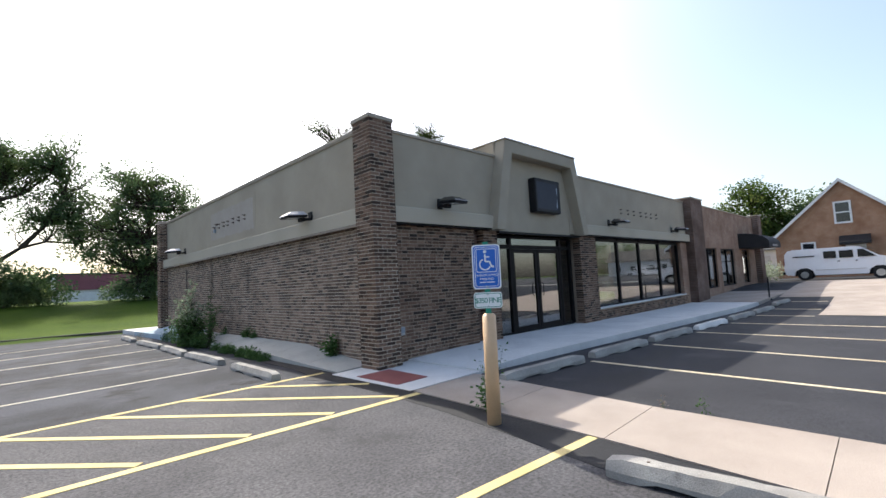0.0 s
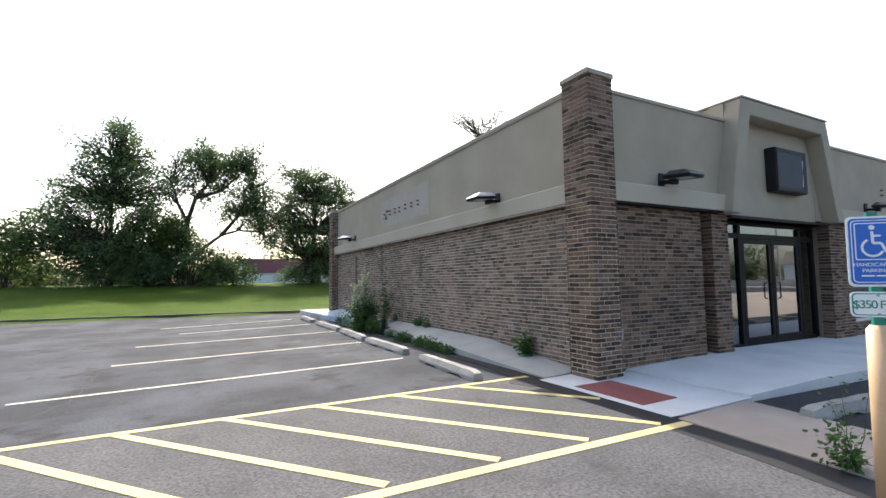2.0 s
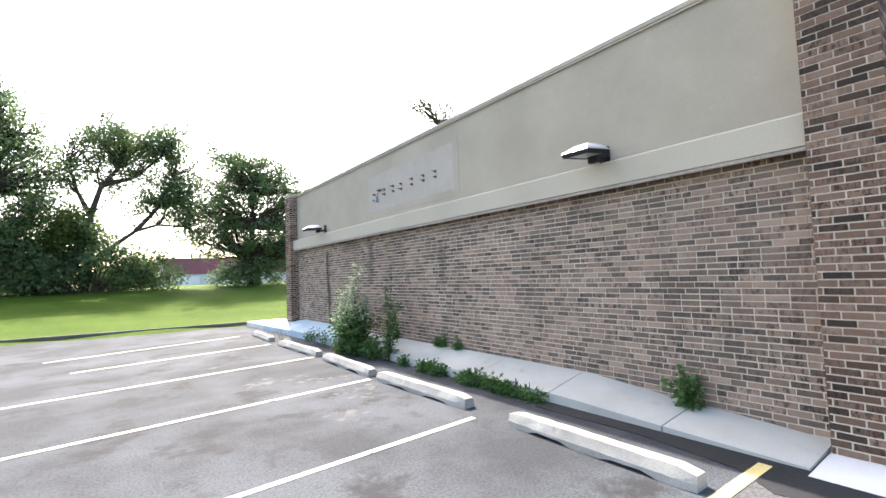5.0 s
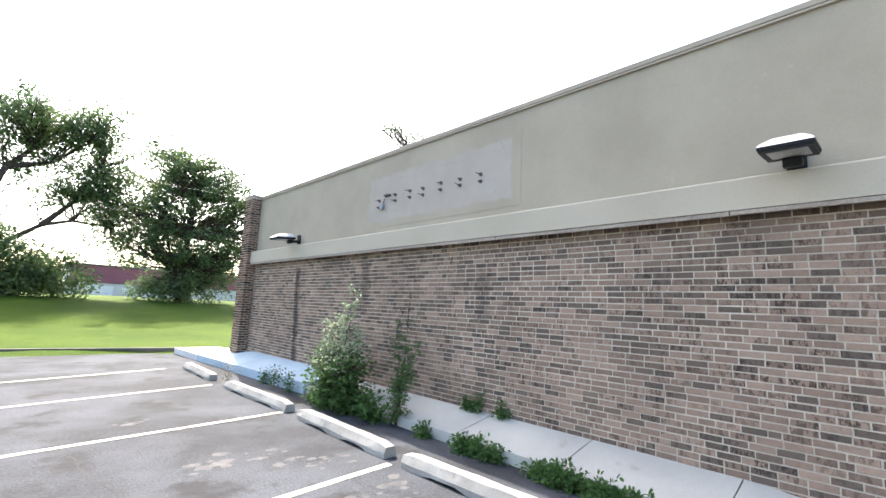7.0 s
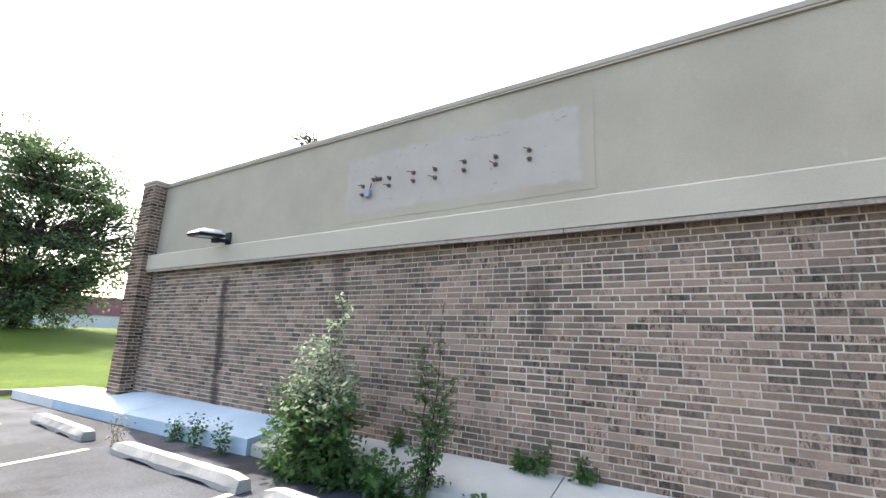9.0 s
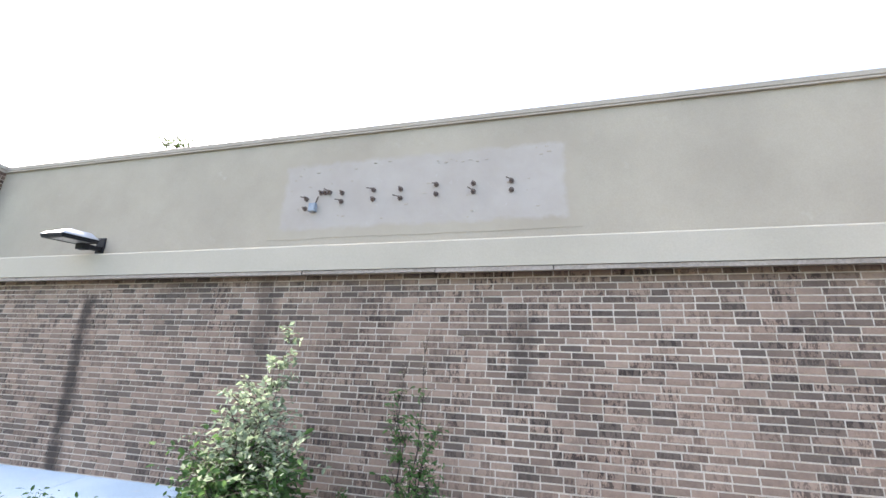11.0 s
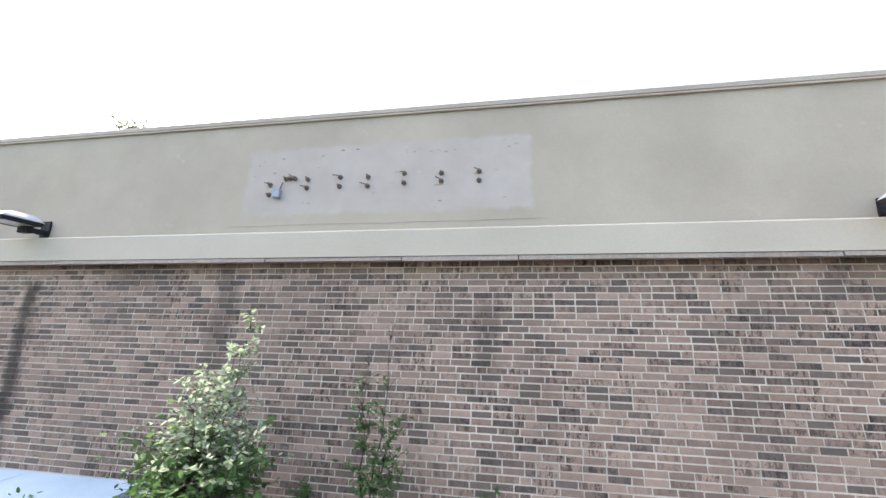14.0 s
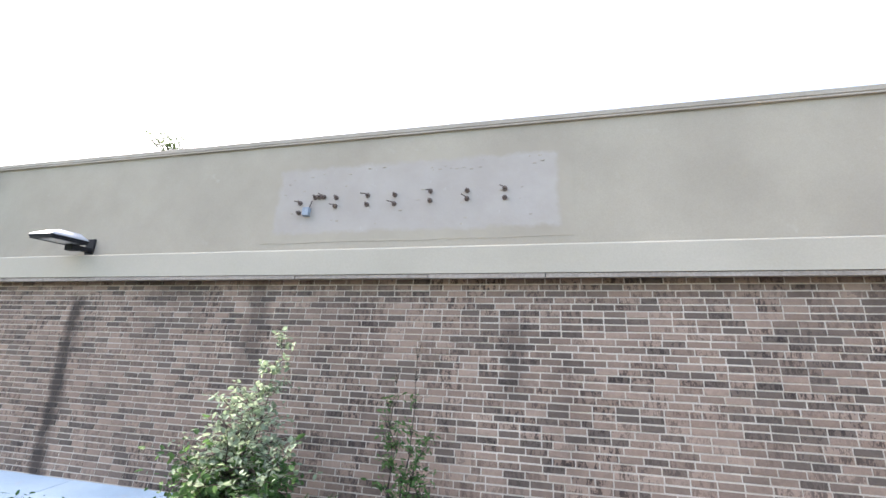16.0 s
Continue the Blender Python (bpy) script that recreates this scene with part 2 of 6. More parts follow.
CONCRETE_WARM = grainy("concrete_old", (0.3, 0.255, 0.215), (0.4, 0.345, 0.295), 140, 0.9, 0.92, 0.5, 0.004, third=((0.24, 0.2, 0.16), 2.4, 0.64, 0.8))
CONCRETE_SIDE = grainy("concrete_grey", (0.35, 0.35, 0.32), (0.45, 0.45, 0.41), 140, 0.9, 0.92, 0.4, 0.004, third=((0.27, 0.25, 0.21), 2.4, 0.64, 0.8))
# newer concrete; the blue of skylight in shade is put into its colour
CONCRETE_SKYLIT = grainy("concrete_skylit", (0.33, 0.43, 0.5), (0.42, 0.52, 0.58), 120, 1.4, 0.85, 0.3, 0.003, third=((0.46, 0.45, 0.42), 3.0, 0.6, 0.7))
STOP_MAT = grainy("precast_concrete", (0.25, 0.24, 0.22), (0.36, 0.35, 0.32), 110, 3.0, 0.93, 0.7, 0.005, third=((0.16, 0.15, 0.14), 5.0, 0.62, 0.75))
STOP_WHITE = grainy("whitewashed_concrete", (0.6, 0.59, 0.56), (0.75, 0.74, 0.71), 110, 3.0, 0.9, 0.6, 0.005)
YELLOW = grainy("yellow_paint", (0.55, 0.44, 0.19), (0.65, 0.54, 0.26), 110, 1.5, 0.8, 0.6, 0.004, third=((0.3, 0.26, 0.17), 14.0, 0.63, 0.72))
PALE_LINE = grainy("faded_line_paint", (0.5, 0.46, 0.36), (0.65, 0.61, 0.5), 110, 1.5, 0.85, 0.6, 0.004, third=((0.15, 0.145, 0.14), 9.0, 0.56, 0.66))
FRONT_LINE = grainy("cream_line_paint", (0.56, 0.47, 0.31), (0.68, 0.59, 0.42), 110, 1.5, 0.8, 0.6, 0.004, third=((0.2, 0.18, 0.14), 8.0, 0.6, 0.7))
RED_PAD = grainy("red_tactile", (0.2, 0.06, 0.055), (0.26, 0.085, 0.075), 90, 2.0, 0.8, 0.4, third=((0.3, 0.16, 0.14), 8.0, 0.65, 0.78))
BLACK_METAL = grainy("black_metal", (0.009, 0.009, 0.011), (0.018, 0.018, 0.02), 60, 2.0, 0.55, 0.05, spec=0.25)
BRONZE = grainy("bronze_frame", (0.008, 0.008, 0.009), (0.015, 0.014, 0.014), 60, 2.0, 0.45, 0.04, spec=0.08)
LAMP_TOP = grainy("lamp_housing", (0.03, 0.028, 0.026), (0.05, 0.047, 0.043), 60, 2.0, 0.22, 0.0, spec=0.8)
# side lamps only: bright sky reflected on the hood, put into its colour
HOOD_SKY_PALE = grainy("sky_pale_hood", (0.5, 0.5, 0.52), (0.62, 0.62, 0.64), 60, 3.0, 0.4, 0.05, metal=0.35, con=0.1)
LENS = grainy("lamp_lens", (0.42, 0.43, 0.43), (0.5, 0.51, 0.5), 60, 2.0, 0.25, 0.04)
SIGN_FACE = grainy("sign_panel_dark", (0.014, 0.019, 0.035), (0.022, 0.028, 0.045), 30, 1.5, 0.5, 0.02, spec=0.25)
SIGN_INNER = grainy("sign_torn_face", (0.2, 0.25, 0.33), (0.3, 0.35, 0.42), 30, 3, 0.4, 0.05)
POST = grainy("tan_plastic_sleeve", (0.55, 0.36, 0.2), (0.62, 0.42, 0.25), 60, 2.0, 0.5, 0.03, con=0.05, third=((0.42, 0.26, 0.15), 4.0, 0.66, 0.8))
SIGN_WHITE = grainy("sign_white", (0.75, 0.77, 0.76), (0.82, 0.83, 0.82), 30, 3, 0.4, 0.0, con=0.04)
SIGN_BLUE = grainy("sign_blue", (0.02, 0.12, 0.5), (0.025, 0.14, 0.56), 30, 3, 0.4, 0.0, con=0.04)
SIGN_GREEN = grainy("sign_green", (0.01, 0.2, 0.13), (0.015, 0.24, 0.16), 30, 3, 0.4, 0.0, con=0.04)
GALV = grainy("galvanised", (0.3, 0.31, 0.32), (0.42, 0.43, 0.44), 60, 3, 0.45, 0.1, metal=0.8)
RUST = grainy("rusty_fitting", (0.07, 0.05, 0.04), (0.16, 0.12, 0.1), 90, 8, 0.8, 0.4)
BLUE_BOX = grainy("blue_junction_box", (0.19, 0.23, 0.27), (0.27, 0.31, 0.35), 60, 5, 0.6, 0.1)
GRASS = grainy("grass_lawn", (0.04, 0.075, 0.006), (0.068, 0.108, 0.01), 18, 0.25, 0.95, 0.9, 0.03, third=((0.09, 0.12, 0.016), 0.8, 0.58, 0.8), con=0.5, spec=0.1)
BARK = grainy("bark", (0.035, 0.028, 0.022), (0.075, 0.06, 0.048), 14, 2, 0.95, 0.9, 0.02)
LEAF_DARK = leafy("leaf_dark", (0.065, 0.112, 0.055), (0.15, 0.22, 0.1), (0.175, 0.23, 0.085))
LEAF_MID = leafy("leaf_mid", (0.045, 0.085, 0.02), (0.1, 0.155, 0.04), (0.15, 0.17, 0.05))
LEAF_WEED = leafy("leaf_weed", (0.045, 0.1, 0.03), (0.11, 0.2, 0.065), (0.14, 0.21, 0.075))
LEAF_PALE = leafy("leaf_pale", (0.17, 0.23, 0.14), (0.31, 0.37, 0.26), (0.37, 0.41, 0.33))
SEED_HEAD = leafy("seed_heads", (0.17, 0.145, 0.11), (0.26, 0.22, 0.17), (0.24, 0.18, 0.14))
GLASS = glassy("window_glass", (0.6, 0.68, 0.7), 2.1)
GLASS_FILM = glassy("filmed_glass", (0.22, 0.24, 0.24), 3.2)
VAN_GLASS = grainy("tinted_glass", (0.015, 0.018, 0.022), (0.02, 0.024, 0.03), 10, 1, 0.05, 0.0, spec=0.8)
VAN_WHITE = grainy("van_paint", (0.86, 0.86, 0.87), (0.88, 0.88, 0.89), 8, 0.8, 0.3, 0.0, con=0.02)
RUBBER = grainy("rubber", (0.015, 0.015, 0.016), (0.028, 0.028, 0.028), 50, 3, 0.85, 0.2)
CHROME = grainy("steel_rim", (0.4, 0.4, 0.41), (0.55, 0.55, 0.56), 30, 3, 0.3, 0.0, metal=0.9)
WHITE_TRIM = grainy("white_trim", (0.66, 0.66, 0.65), (0.76, 0.76, 0.75), 40, 2, 0.6, 0.05, con=0.06)
ROOF_SHINGLE = grainy("roof_shingle", (0.1, 0.095, 0.09), (0.16, 0.15, 0.14), 18, 1, 0.95, 0.6, 0.01)
ROOF_MEMBRANE = grainy("roof_membrane", (0.2, 0.2, 0.2), (0.27, 0.27, 0.26), 20, 1, 0.9, 0.2)
MAROON = grainy("maroon_cladding", (0.24, 0.08, 0.11), (0.28, 0.1, 0.13), 20, 0.5, 0.7, 0.1)
PALE_WALL = grainy("pale_masonry", (0.55, 0.53, 0.51), (0.62, 0.6, 0.58), 20, 0.5, 0.85, 0.1)
# darkened well below cream so the rooms behind the glass look unlit
PLASTER_DIM = grainy("dimmed_interior_paint", (0.16, 0.15, 0.13), (0.21, 0.2, 0.18), 30, 0.7, 0.85, 0.1)
AWNING = grainy("black_canvas", (0.012, 0.012, 0.014), (0.022, 0.022, 0.024), 80, 2, 0.7, 0.2)
RESIDUE = grainy("pale_residue", (0.06, 0.061, 0.064), (0.1, 0.1, 0.1), 60, 6, 0.9, 0.4, con=0.4)
CRACK = grainy("crack_filler", (0.02, 0.02, 0.021), (0.032, 0.032, 0.033), 80, 2, 0.8, 0.3)


# ---- building helpers ----
def mesh_of(bm, name, mat):
    me = bpy.data.meshes.new(name)
    bm.normal_update()
    bm.to_mesh(me)
    bm.free()
    for m in mat if isinstance(mat, (list, tuple)) else [mat]:
        me.materials.append(m)
    return me


def solid(name, bm, mat, label="", category="", group="", kind="", m=None):
    ob = new(name, mesh_of(bm, name, mat))
    if m is not None:
        ob.matrix_world = m
    return tagged(ob, label, category, group, kind)


def part(name, bm, mat, parent, label="", m=None):
    ob = new(name, mesh_of(bm, name, mat))
    ob.parent = parent
    if m is not None:
        ob.matrix_basis = m
    return tagged(ob, label)


def thing(name, label, category, group="", m=None):
    ob = new(name)
    ob.empty_display_size = 0.1
    if m is not None:
        ob.matrix_world = m
    return tagged(ob, label, category, group)


def box(bm, x0, x1, y0, y1, z0, z1, bev=0.0):
    vs = bmesh.ops.create_cube(bm, size=1)["verts"]
    for v in vs:
        v.co = Vector((x0 if v.co.x < 0 else x1, y0 if v.co.y < 0 else y1, z0 if v.co.z < 0 else z1))
    if bev:
        es = list({e for v in vs for e in v.link_edges})
        bmesh.ops.bevel(bm, geom=es, offset=bev, segments=2, affect="EDGES", profile=0.5)
    return bm


def boxes(*dims, bev=0.0):
    bm = bmesh.new()
    for d in dims:
        box(bm, *d, bev=bev)
    return bm


def cyl(bm, a, b, r0, r1=None, seg=12, caps=True):
    a, b = Vector(a), Vector(b)
    r1 = r0 if r1 is None else r1
    m = Matrix.Translation((a + b) / 2) @ (b - a).to_track_quat("Z", "Y").to_matrix().to_4x4()
    bmesh.ops.create_cone(bm, cap_ends=caps, segments=seg, radius1=r0, radius2=r1, depth=(b - a).length, matrix=m)
    return bm


def prism(bm, pts, z0, z1):
    """A flat outline (x, y) raised from z0 to z1; z1 may be a function of x, y."""
    f = z1 if callable(z1) else (lambda x, y: z1)
    g = z0 if callable(z0) else (lambda x, y: z0)
    lo = [bm.verts.new((x, y, g(x, y))) for x, y in pts]
    hi = [bm.verts.new((x, y, f(x, y))) for x, y in pts]
    n = len(pts)
    bm.faces.new(hi), bm.faces.new(lo[::-1])
    for i in range(n):
        bm.faces.new((lo[i], lo[(i + 1) % n], hi[(i + 1) % n], hi[i]))
    bmesh.ops.recalc_face_normals(bm, faces=bm.faces[:])
    return bm


def profile_x(bm, pts, x0, x1):
    """An outline in (y, z) drawn out along x."""
    a = [bm.verts.new((x0, y, z)) for y, z in pts]
    b = [bm.verts.new((x1, y, z)) for y, z in pts]
    n = len(pts)
    bm.faces.new(a), bm.faces.new(b[::-1])
    for i in range(n):
        bm.faces.new((a[i], a[(i + 1) % n], b[(i + 1) % n], b[i]))
    bmesh.ops.recalc_face_normals(bm, faces=bm.faces[:])
    return bm


def sheet(name, mat, x0, x1, y0, y1, nx, ny, zf, label, kind="structure"):
    xs, ys = np.linspace(x0, x1, nx), np.linspace(y0, y1, ny)
    vs = [(float(x), float(y), float(zf(x, y))) for y in ys for x in xs]
    fs = [(j * nx + i, j * nx + i + 1, (j + 1) * nx + i + 1, (j + 1) * nx + i) for j in range(ny - 1) for i in range(nx - 1)]
    me = bpy.data.meshes.new(name)
    me.from_pydata(vs, [], fs)
    me.materials.append(mat)
    return tagged(new(name, me), label, "", "", kind)


def ease(a, b, x):
    k = min(1.0, max(0.0, (x - a) / (b - a)))
    return k * k * (3 - 2 * k)


def lot_z(x, y):
    return -0.0125 * min(max(x, 0), 15) + 0.5 * ease(15, 28, x)


def lawn_z(x, y):
    return -0.35 + 0.47 * ease(15.5, 17.6, y + 0.17 * x if x < 0 else y) + 1.35 * ease(20, 42, y) * ease(80, 20, abs(x) * 0.5)


FM = pose(0, 0.25, 0, 0, 0, -1.5)      # facade: x along it, -y outwards
FC, FS = math.cos(radians(-1.5)), math.sin(radians(-1.5))
WX = 0.25                              # face of the side wall
END = 15.3                             # far end of the side wall
ROOF_Z, BAND0, BAND1 = 4.58, 2.72, 3.03

# ---- ground, lots, walks ----
def ground_z(x, y):
    z = lawn_z(x, y)
    if y < 17:
        z = min(z, -0.35)
    if x > 27 and y > 2:
        z = max(z, -0.3 + 0.55 * ease(27, 32, x))
    return z


gx = sorted(set([-900, -500, -250, -150, -100, *range(-80, 82, 4), 100, 150, 250, 500, 900]))
gy = sorted(set([-900, -400, -200, -100, *range(-60, 12, 12), *np.arange(12, 48, 1.0).tolist(), 50, 55, 60, 70, 80, 100, 150, 250, 500, 900]))
gv = [(x, y, ground_z(x, y)) for y in gy for x in gx]
gn = len(gx)
gm = bpy.data.meshes.new("ground")
gm.from_pydata(gv, [], [(j * gn + i, j * gn + i + 1, (j + 1) * gn + i + 1, (j + 1) * gn + i) for j in range(len(gy) - 1) for i in range(gn - 1)])
gm.materials.append(GRASS)
gm.polygons.foreach_set("use_smooth", [True] * len(gm.polygons))
tagged(new("ground", gm), "mown bright green lawn rising gently to the trees", kind="structure")


def kerb_y(x):
    return 17.5 - 0.17 * x


def lawn_cut(bm):
    return prism(bm, [(-45, -60), (0.1, -60), (0.1, kerb_y(0)), (-45, kerb_y(-45))], -0.5, 0.0)


solid("parking_lot", lawn_cut(bmesh.new()), ASPHALT_OLD, "weathered grey asphalt of the side parking lot", kind="structure")
sheet("front_lot", ASPHALT_NEW, 0.1, 60, -60, 2, 61, 10, lambda x, y: lot_z(x, y) - 0.004, "freshly sealed dark asphalt of the front parking lot")
solid("asphalt_apron", prism(bmesh.new(), [(-7.5, 1.0), (-0.5, 0.9), (-0.5, -1.6), (-0.66, -1.9), (-0.85, -4.4), (-1.3, -7.5), (-2.5, -12), (-9, -12)], -0.2, 0.005), ASPHALT_APRON, "worn dark asphalt of the access aisle", kind="structure")
sheet("street_front", ASPHALT_APRON, -120, 320, -260, -60.2, 12, 6, lambda x, y: -0.02, "grey street and lots across the front")
sheet("street_side", ASPHALT_APRON, 60.2, 320, -60, -14, 6, 4, lambda x, y: 0.3, "grey street beyond the lots")
bm = bmesh.new()
prism(bm, [(-45, kerb_y(-45) - 0.02), (-0.45, kerb_y(-0.45) - 0.02), (-0.45, kerb_y(-0.45) + 0.16), (-45, kerb_y(-45) + 0.16)], -0.4, 0.14)
solid("lawn_kerb", bm, grainy("kerb_dark", (0.07, 0.066, 0.058), (0.15, 0.14, 0.12), 90, 1.5, 0.9, 0.6), "weathered concrete kerb along the lawn", kind="structure")

# front walk: slabs with open joints, ramp, red pad
def walk_w(u):
    return 1.85 + 0.037 * (u - 0.7)


def walk_z(u):
    return 0.105 * ease(0.2, 1.6, u) + 0.02 - 0.0095 * min(u, 15)


fw = tagged(new("front_walk"), "pale concrete walk along the shopfront", kind="structure")
fw.matrix_world = FM
us = [0.86, 2.4, 3.9, 5.4, 6.9, 8.4, 9.9, 11.4, 12.9, 14.4, 15.9, 17.4]
for a, b in zip(us, us[1:]):
    bm = bmesh.new()
    prism(bm, [(a + 0.006, 0.3), (b - 0.006, 0.3), (b - 0.006, -walk_w(b) + 0.16), (a + 0.006, -walk_w(a) + 0.16)], -0.6, lambda u, w: walk_z(u))
    part("paving_slab", bm, CONCRETE, fw)
    bm = bmesh.new()
    prism(bm, [(a + 0.004, -walk_w(a) + 0.155), (b - 0.004, -walk_w(b) + 0.155), (b - 0.004, -walk_w(b)), (a + 0.004, -walk_w(a))], -0.6, lambda u, w: walk_z(u) + 0.004)
    part("kerb_stone", bm, CONCRETE, fw)
far_u = [17.4, 20.5, 23.5, 26.5, 29.5, 32.5]
for a, b in zip(far_u, far_u[1:]):
    bm = bmesh.new()
    prism(bm, [(a + 0.006, 0.3), (b - 0.006, 0.3), (b - 0.006, -walk_w(b)), (a + 0.006, -walk_w(a))], -0.6, lambda u, w: walk_z(15) + 0.3 * ease(15, 30, u))
    part("paving_slab", bm, CONCRETE_WARM, fw)
solid("ramp_apron", prism(bmesh.new(), [(-0.62, 0.55), (-0.62, -1.55), (0.9, -1.62), (0.9, 0.55)], -0.3, lambda x, y: 0.012 + 0.02 * ease(-0.6, 0.8, x)), CONCRETE, "new pale concrete ramp at the corner", kind="structure")
pad = solid("tactile_pad", prism(bmesh.new(), [(-0.5, -0.04), (0.15, -0.09), (0.1, -1.14), (-0.5, -1.12)], -0.02, lambda x, y: 0.02 + 0.02 * ease(-0.6, 0.8, x)), RED_PAD, "brick-red tactile paving pad set in the ramp", kind="structure")
bm = bmesh.new()
for i in range(10):
    for j in range(18):
        x, y = -0.45 + i * 0.06, -0.14 - j * 0.057
        if x > 0.1:
            continue
        z = 0.02 + 0.02 * ease(-0.6, 0.8, x)
        cyl(bm, (x, y, z - 0.005), (x, y, z + 0.005), 0.012, 0.007, 6)
tagged(part("truncated_domes", bm, RED_PAD, pad), kind="stuff")
cw = tagged(new("cross_walk"), "sandy old concrete path from the ramp across the lot", kind="structure")
ys = [-1.63, -3.05, -4.5, -6.05, -7.6, -9.2, -10.8]
for a, b in zip(ys, ys[1:]):
    lx = lambda y: -0.62 - 0.075 * (-y - 1.6) - 0.03 * max(0, -y - 4.4)
    rx = lambda y: 0.7 - 0.11 * (-y - 1.6) + (0.07 * max(0, -y - 4.5))
    bm = prism(bmesh.new(), [(lx(a), a - 0.004), (lx(b), b + 0.004), (rx(b), b + 0.004), (rx(a), a - 0.004)], -0.3, 0.022)
    part("paving_slab", bm, CONCRETE_WARM, cw)
# side walk with kerb
sw = tagged(new("side_walk"), "narrow grey concrete walk along the brick side wall", kind="structure")
ys = [0.56, 1.75, 3.2, 4.65, 6.1, 7.6, 9.0, 9.9]


def side_z(x, y):
    """Top of the side walk: up from the corner ramp, falling from the wall to its kerb."""
    up = ease(0.4, 3.6, y)
    wall, kerb = 0.05 + 0.23 * up, 0.025 + 0.105 * up
    return kerb + (wall - kerb) * (x + 0.5) / 0.75


for a, b in zip(ys, ys[1:]):
    part("paving_slab", prism(bmesh.new(), [(-0.5, a + 0.007), (WX + 0.1, a + 0.007), (WX + 0.1, b - 0.007), (-0.5, b - 0.007)], -0.3, side_z), CONCRETE_SIDE, sw)
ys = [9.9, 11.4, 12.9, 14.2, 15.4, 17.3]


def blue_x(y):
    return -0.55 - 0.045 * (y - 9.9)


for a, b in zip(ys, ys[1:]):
    part("paving_slab", prism(bmesh.new(), [(blue_x(a), a + 0.006), (WX + 0.1, a + 0.006), (WX + 0.1, b - 0.006), (blue_x(b), b - 0.006)], -0.3, lambda x, y: 0.175 + 0.16 * (x + 0.7) * ease(16.5, 14, y)), CONCRETE_SKYLIT if a < 15 else CONCRETE, sw, "newer pale slab tinted blue for skylight, with traces of blue paint" if a < 15 else "")
# black sealer along the ramp and the path, its outline widened to darken the shadow
solid("sealer_shadow_strip", prism(bmesh.new(), [(-0.5, 3.4), (-0.75, 3.2), (-0.72, 1.9), (-0.86, 0.95), (-1.12, 0.62), (-1.0, 0.27), (-0.9, 0.25), (-0.92, -1.2), (-1.05, -2.6), (-1.2, -3.6), (-1.45, -4.9), (-1.4, -5.8), (-0.5, -5.8)], -0.2, 0.0085), SEALER, "fresh black sealer strip along the ramp and path, widened for the building's shadow", kind="structure")


def blot(name, mat, label, spots, z):
    rnd = random.Random(23)
    for x, y, r in spots:
        bm = bmesh.new()
        for k in range(5):
            cx, cy, q = x + rnd.gauss(0, r * 0.4), y + rnd.gauss(0, r * 0.25), r * rnd.uniform(0.4, 0.8)
            bm.faces.new([bm.verts.new((cx + q * rnd.uniform(0.7, 1.1) * math.cos(i * 0.393), cy + 0.6 * q * rnd.uniform(0.7, 1.1) * math.sin(i * 0.393), z(cx, cy) + 0.0004 * k)) for i in range(16)])
        solid(name, bm, mat, label, kind="structure")


blot("oil_stain", SEALER, "dark oil stain on the sealed asphalt", ((1.7, -3.5, 0.45), (3.9, -3.4, 0.5), (6.4, -3.6, 0.5), (9.3, -3.8, 0.5), (12.2, -4.0, 0.5)), lambda x, y: lot_z(x, y) - 0.001)

# ---- painted lines ----
def line(a, b, w, mat, label, zf=lambda x, y: 0.006, t=0.005):
    a, b = Vector(a), Vector(b)
    d = (b - a).normalized()
    n = Vector((-d.y, d.x)) * w / 2
    pts = [a + n, a - n, b - n, b + n]
    ob = solid("painted_line", prism(bmesh.new(), [tuple(p) for p in pts], lambda x, y: zf(x, y) - 0.01, lambda x, y: zf(x, y) + t), mat, label, "road marking", "painted lines")
    ob["kind"] = "structure"


AISLE = "thick yellow painted access aisle stripe"
STALL = "faded pale stall line on grey asphalt"
line((-9.0, 1.02), (-0.62, 0.83), 0.1, YELLOW, AISLE)
line((-9.0, -1.33), (-0.64, -1.75), 0.115, YELLOW, AISLE)
for i in range(8):
    x = -1.87 - 0.975 * i
    if i == 0:
        line((x, 0.86), (-0.68, -0.64), 0.1, YELLOW, AISLE, lambda a, b: 0.0065)
    else:
        line((x, 0.9), (x + 1.94, -1.68 + 0.05 * i), 0.1, YELLOW, AISLE, lambda a, b: 0.0065)
line((-0.83, -4.39), (-5.2, -3.97), 0.1, YELLOW, AISLE)
line((-7.2, 3.05), (-1.58, 3.4), 0.075, PALE_LINE, STALL, lambda x, y: 0.001)
line((-6.48, 5.6), (-1.55, 6.04), 0.085, PALE_LINE, STALL, lambda x, y: 0.001)
line((-6.4, 8.3), (-1.45, 8.8), 0.085, PALE_LINE, STALL, lambda x, y: 0.001)
line((-5.6, 10.9), (-1.6, 11.6), 0.085, PALE_LINE, STALL, lambda x, y: 0.001)
line((-6.2, 13.0), (-1.8, 14.2), 0.085, PALE_LINE, STALL, lambda x, y: 0.001)
for a, b in (((2.75, -2.6), (2.42, -7.0)), ((5.2, -2.8), (4.75, -7.2)), ((7.75, -2.95), (7.5, -7.2)), ((10.3, -3.15), (10.25, -7.3)), ((13.1, -3.3), (13.1, -4.8)), ((15.9, -3.4), (15.9, -4.75)), ((18.6, -3.6), (18.65, -4.75))):
    line(a, b, 0.09, FRONT_LINE, "cream painted stall line on dark asphalt", lambda x, y: lot_z(x, y) - 0.003)


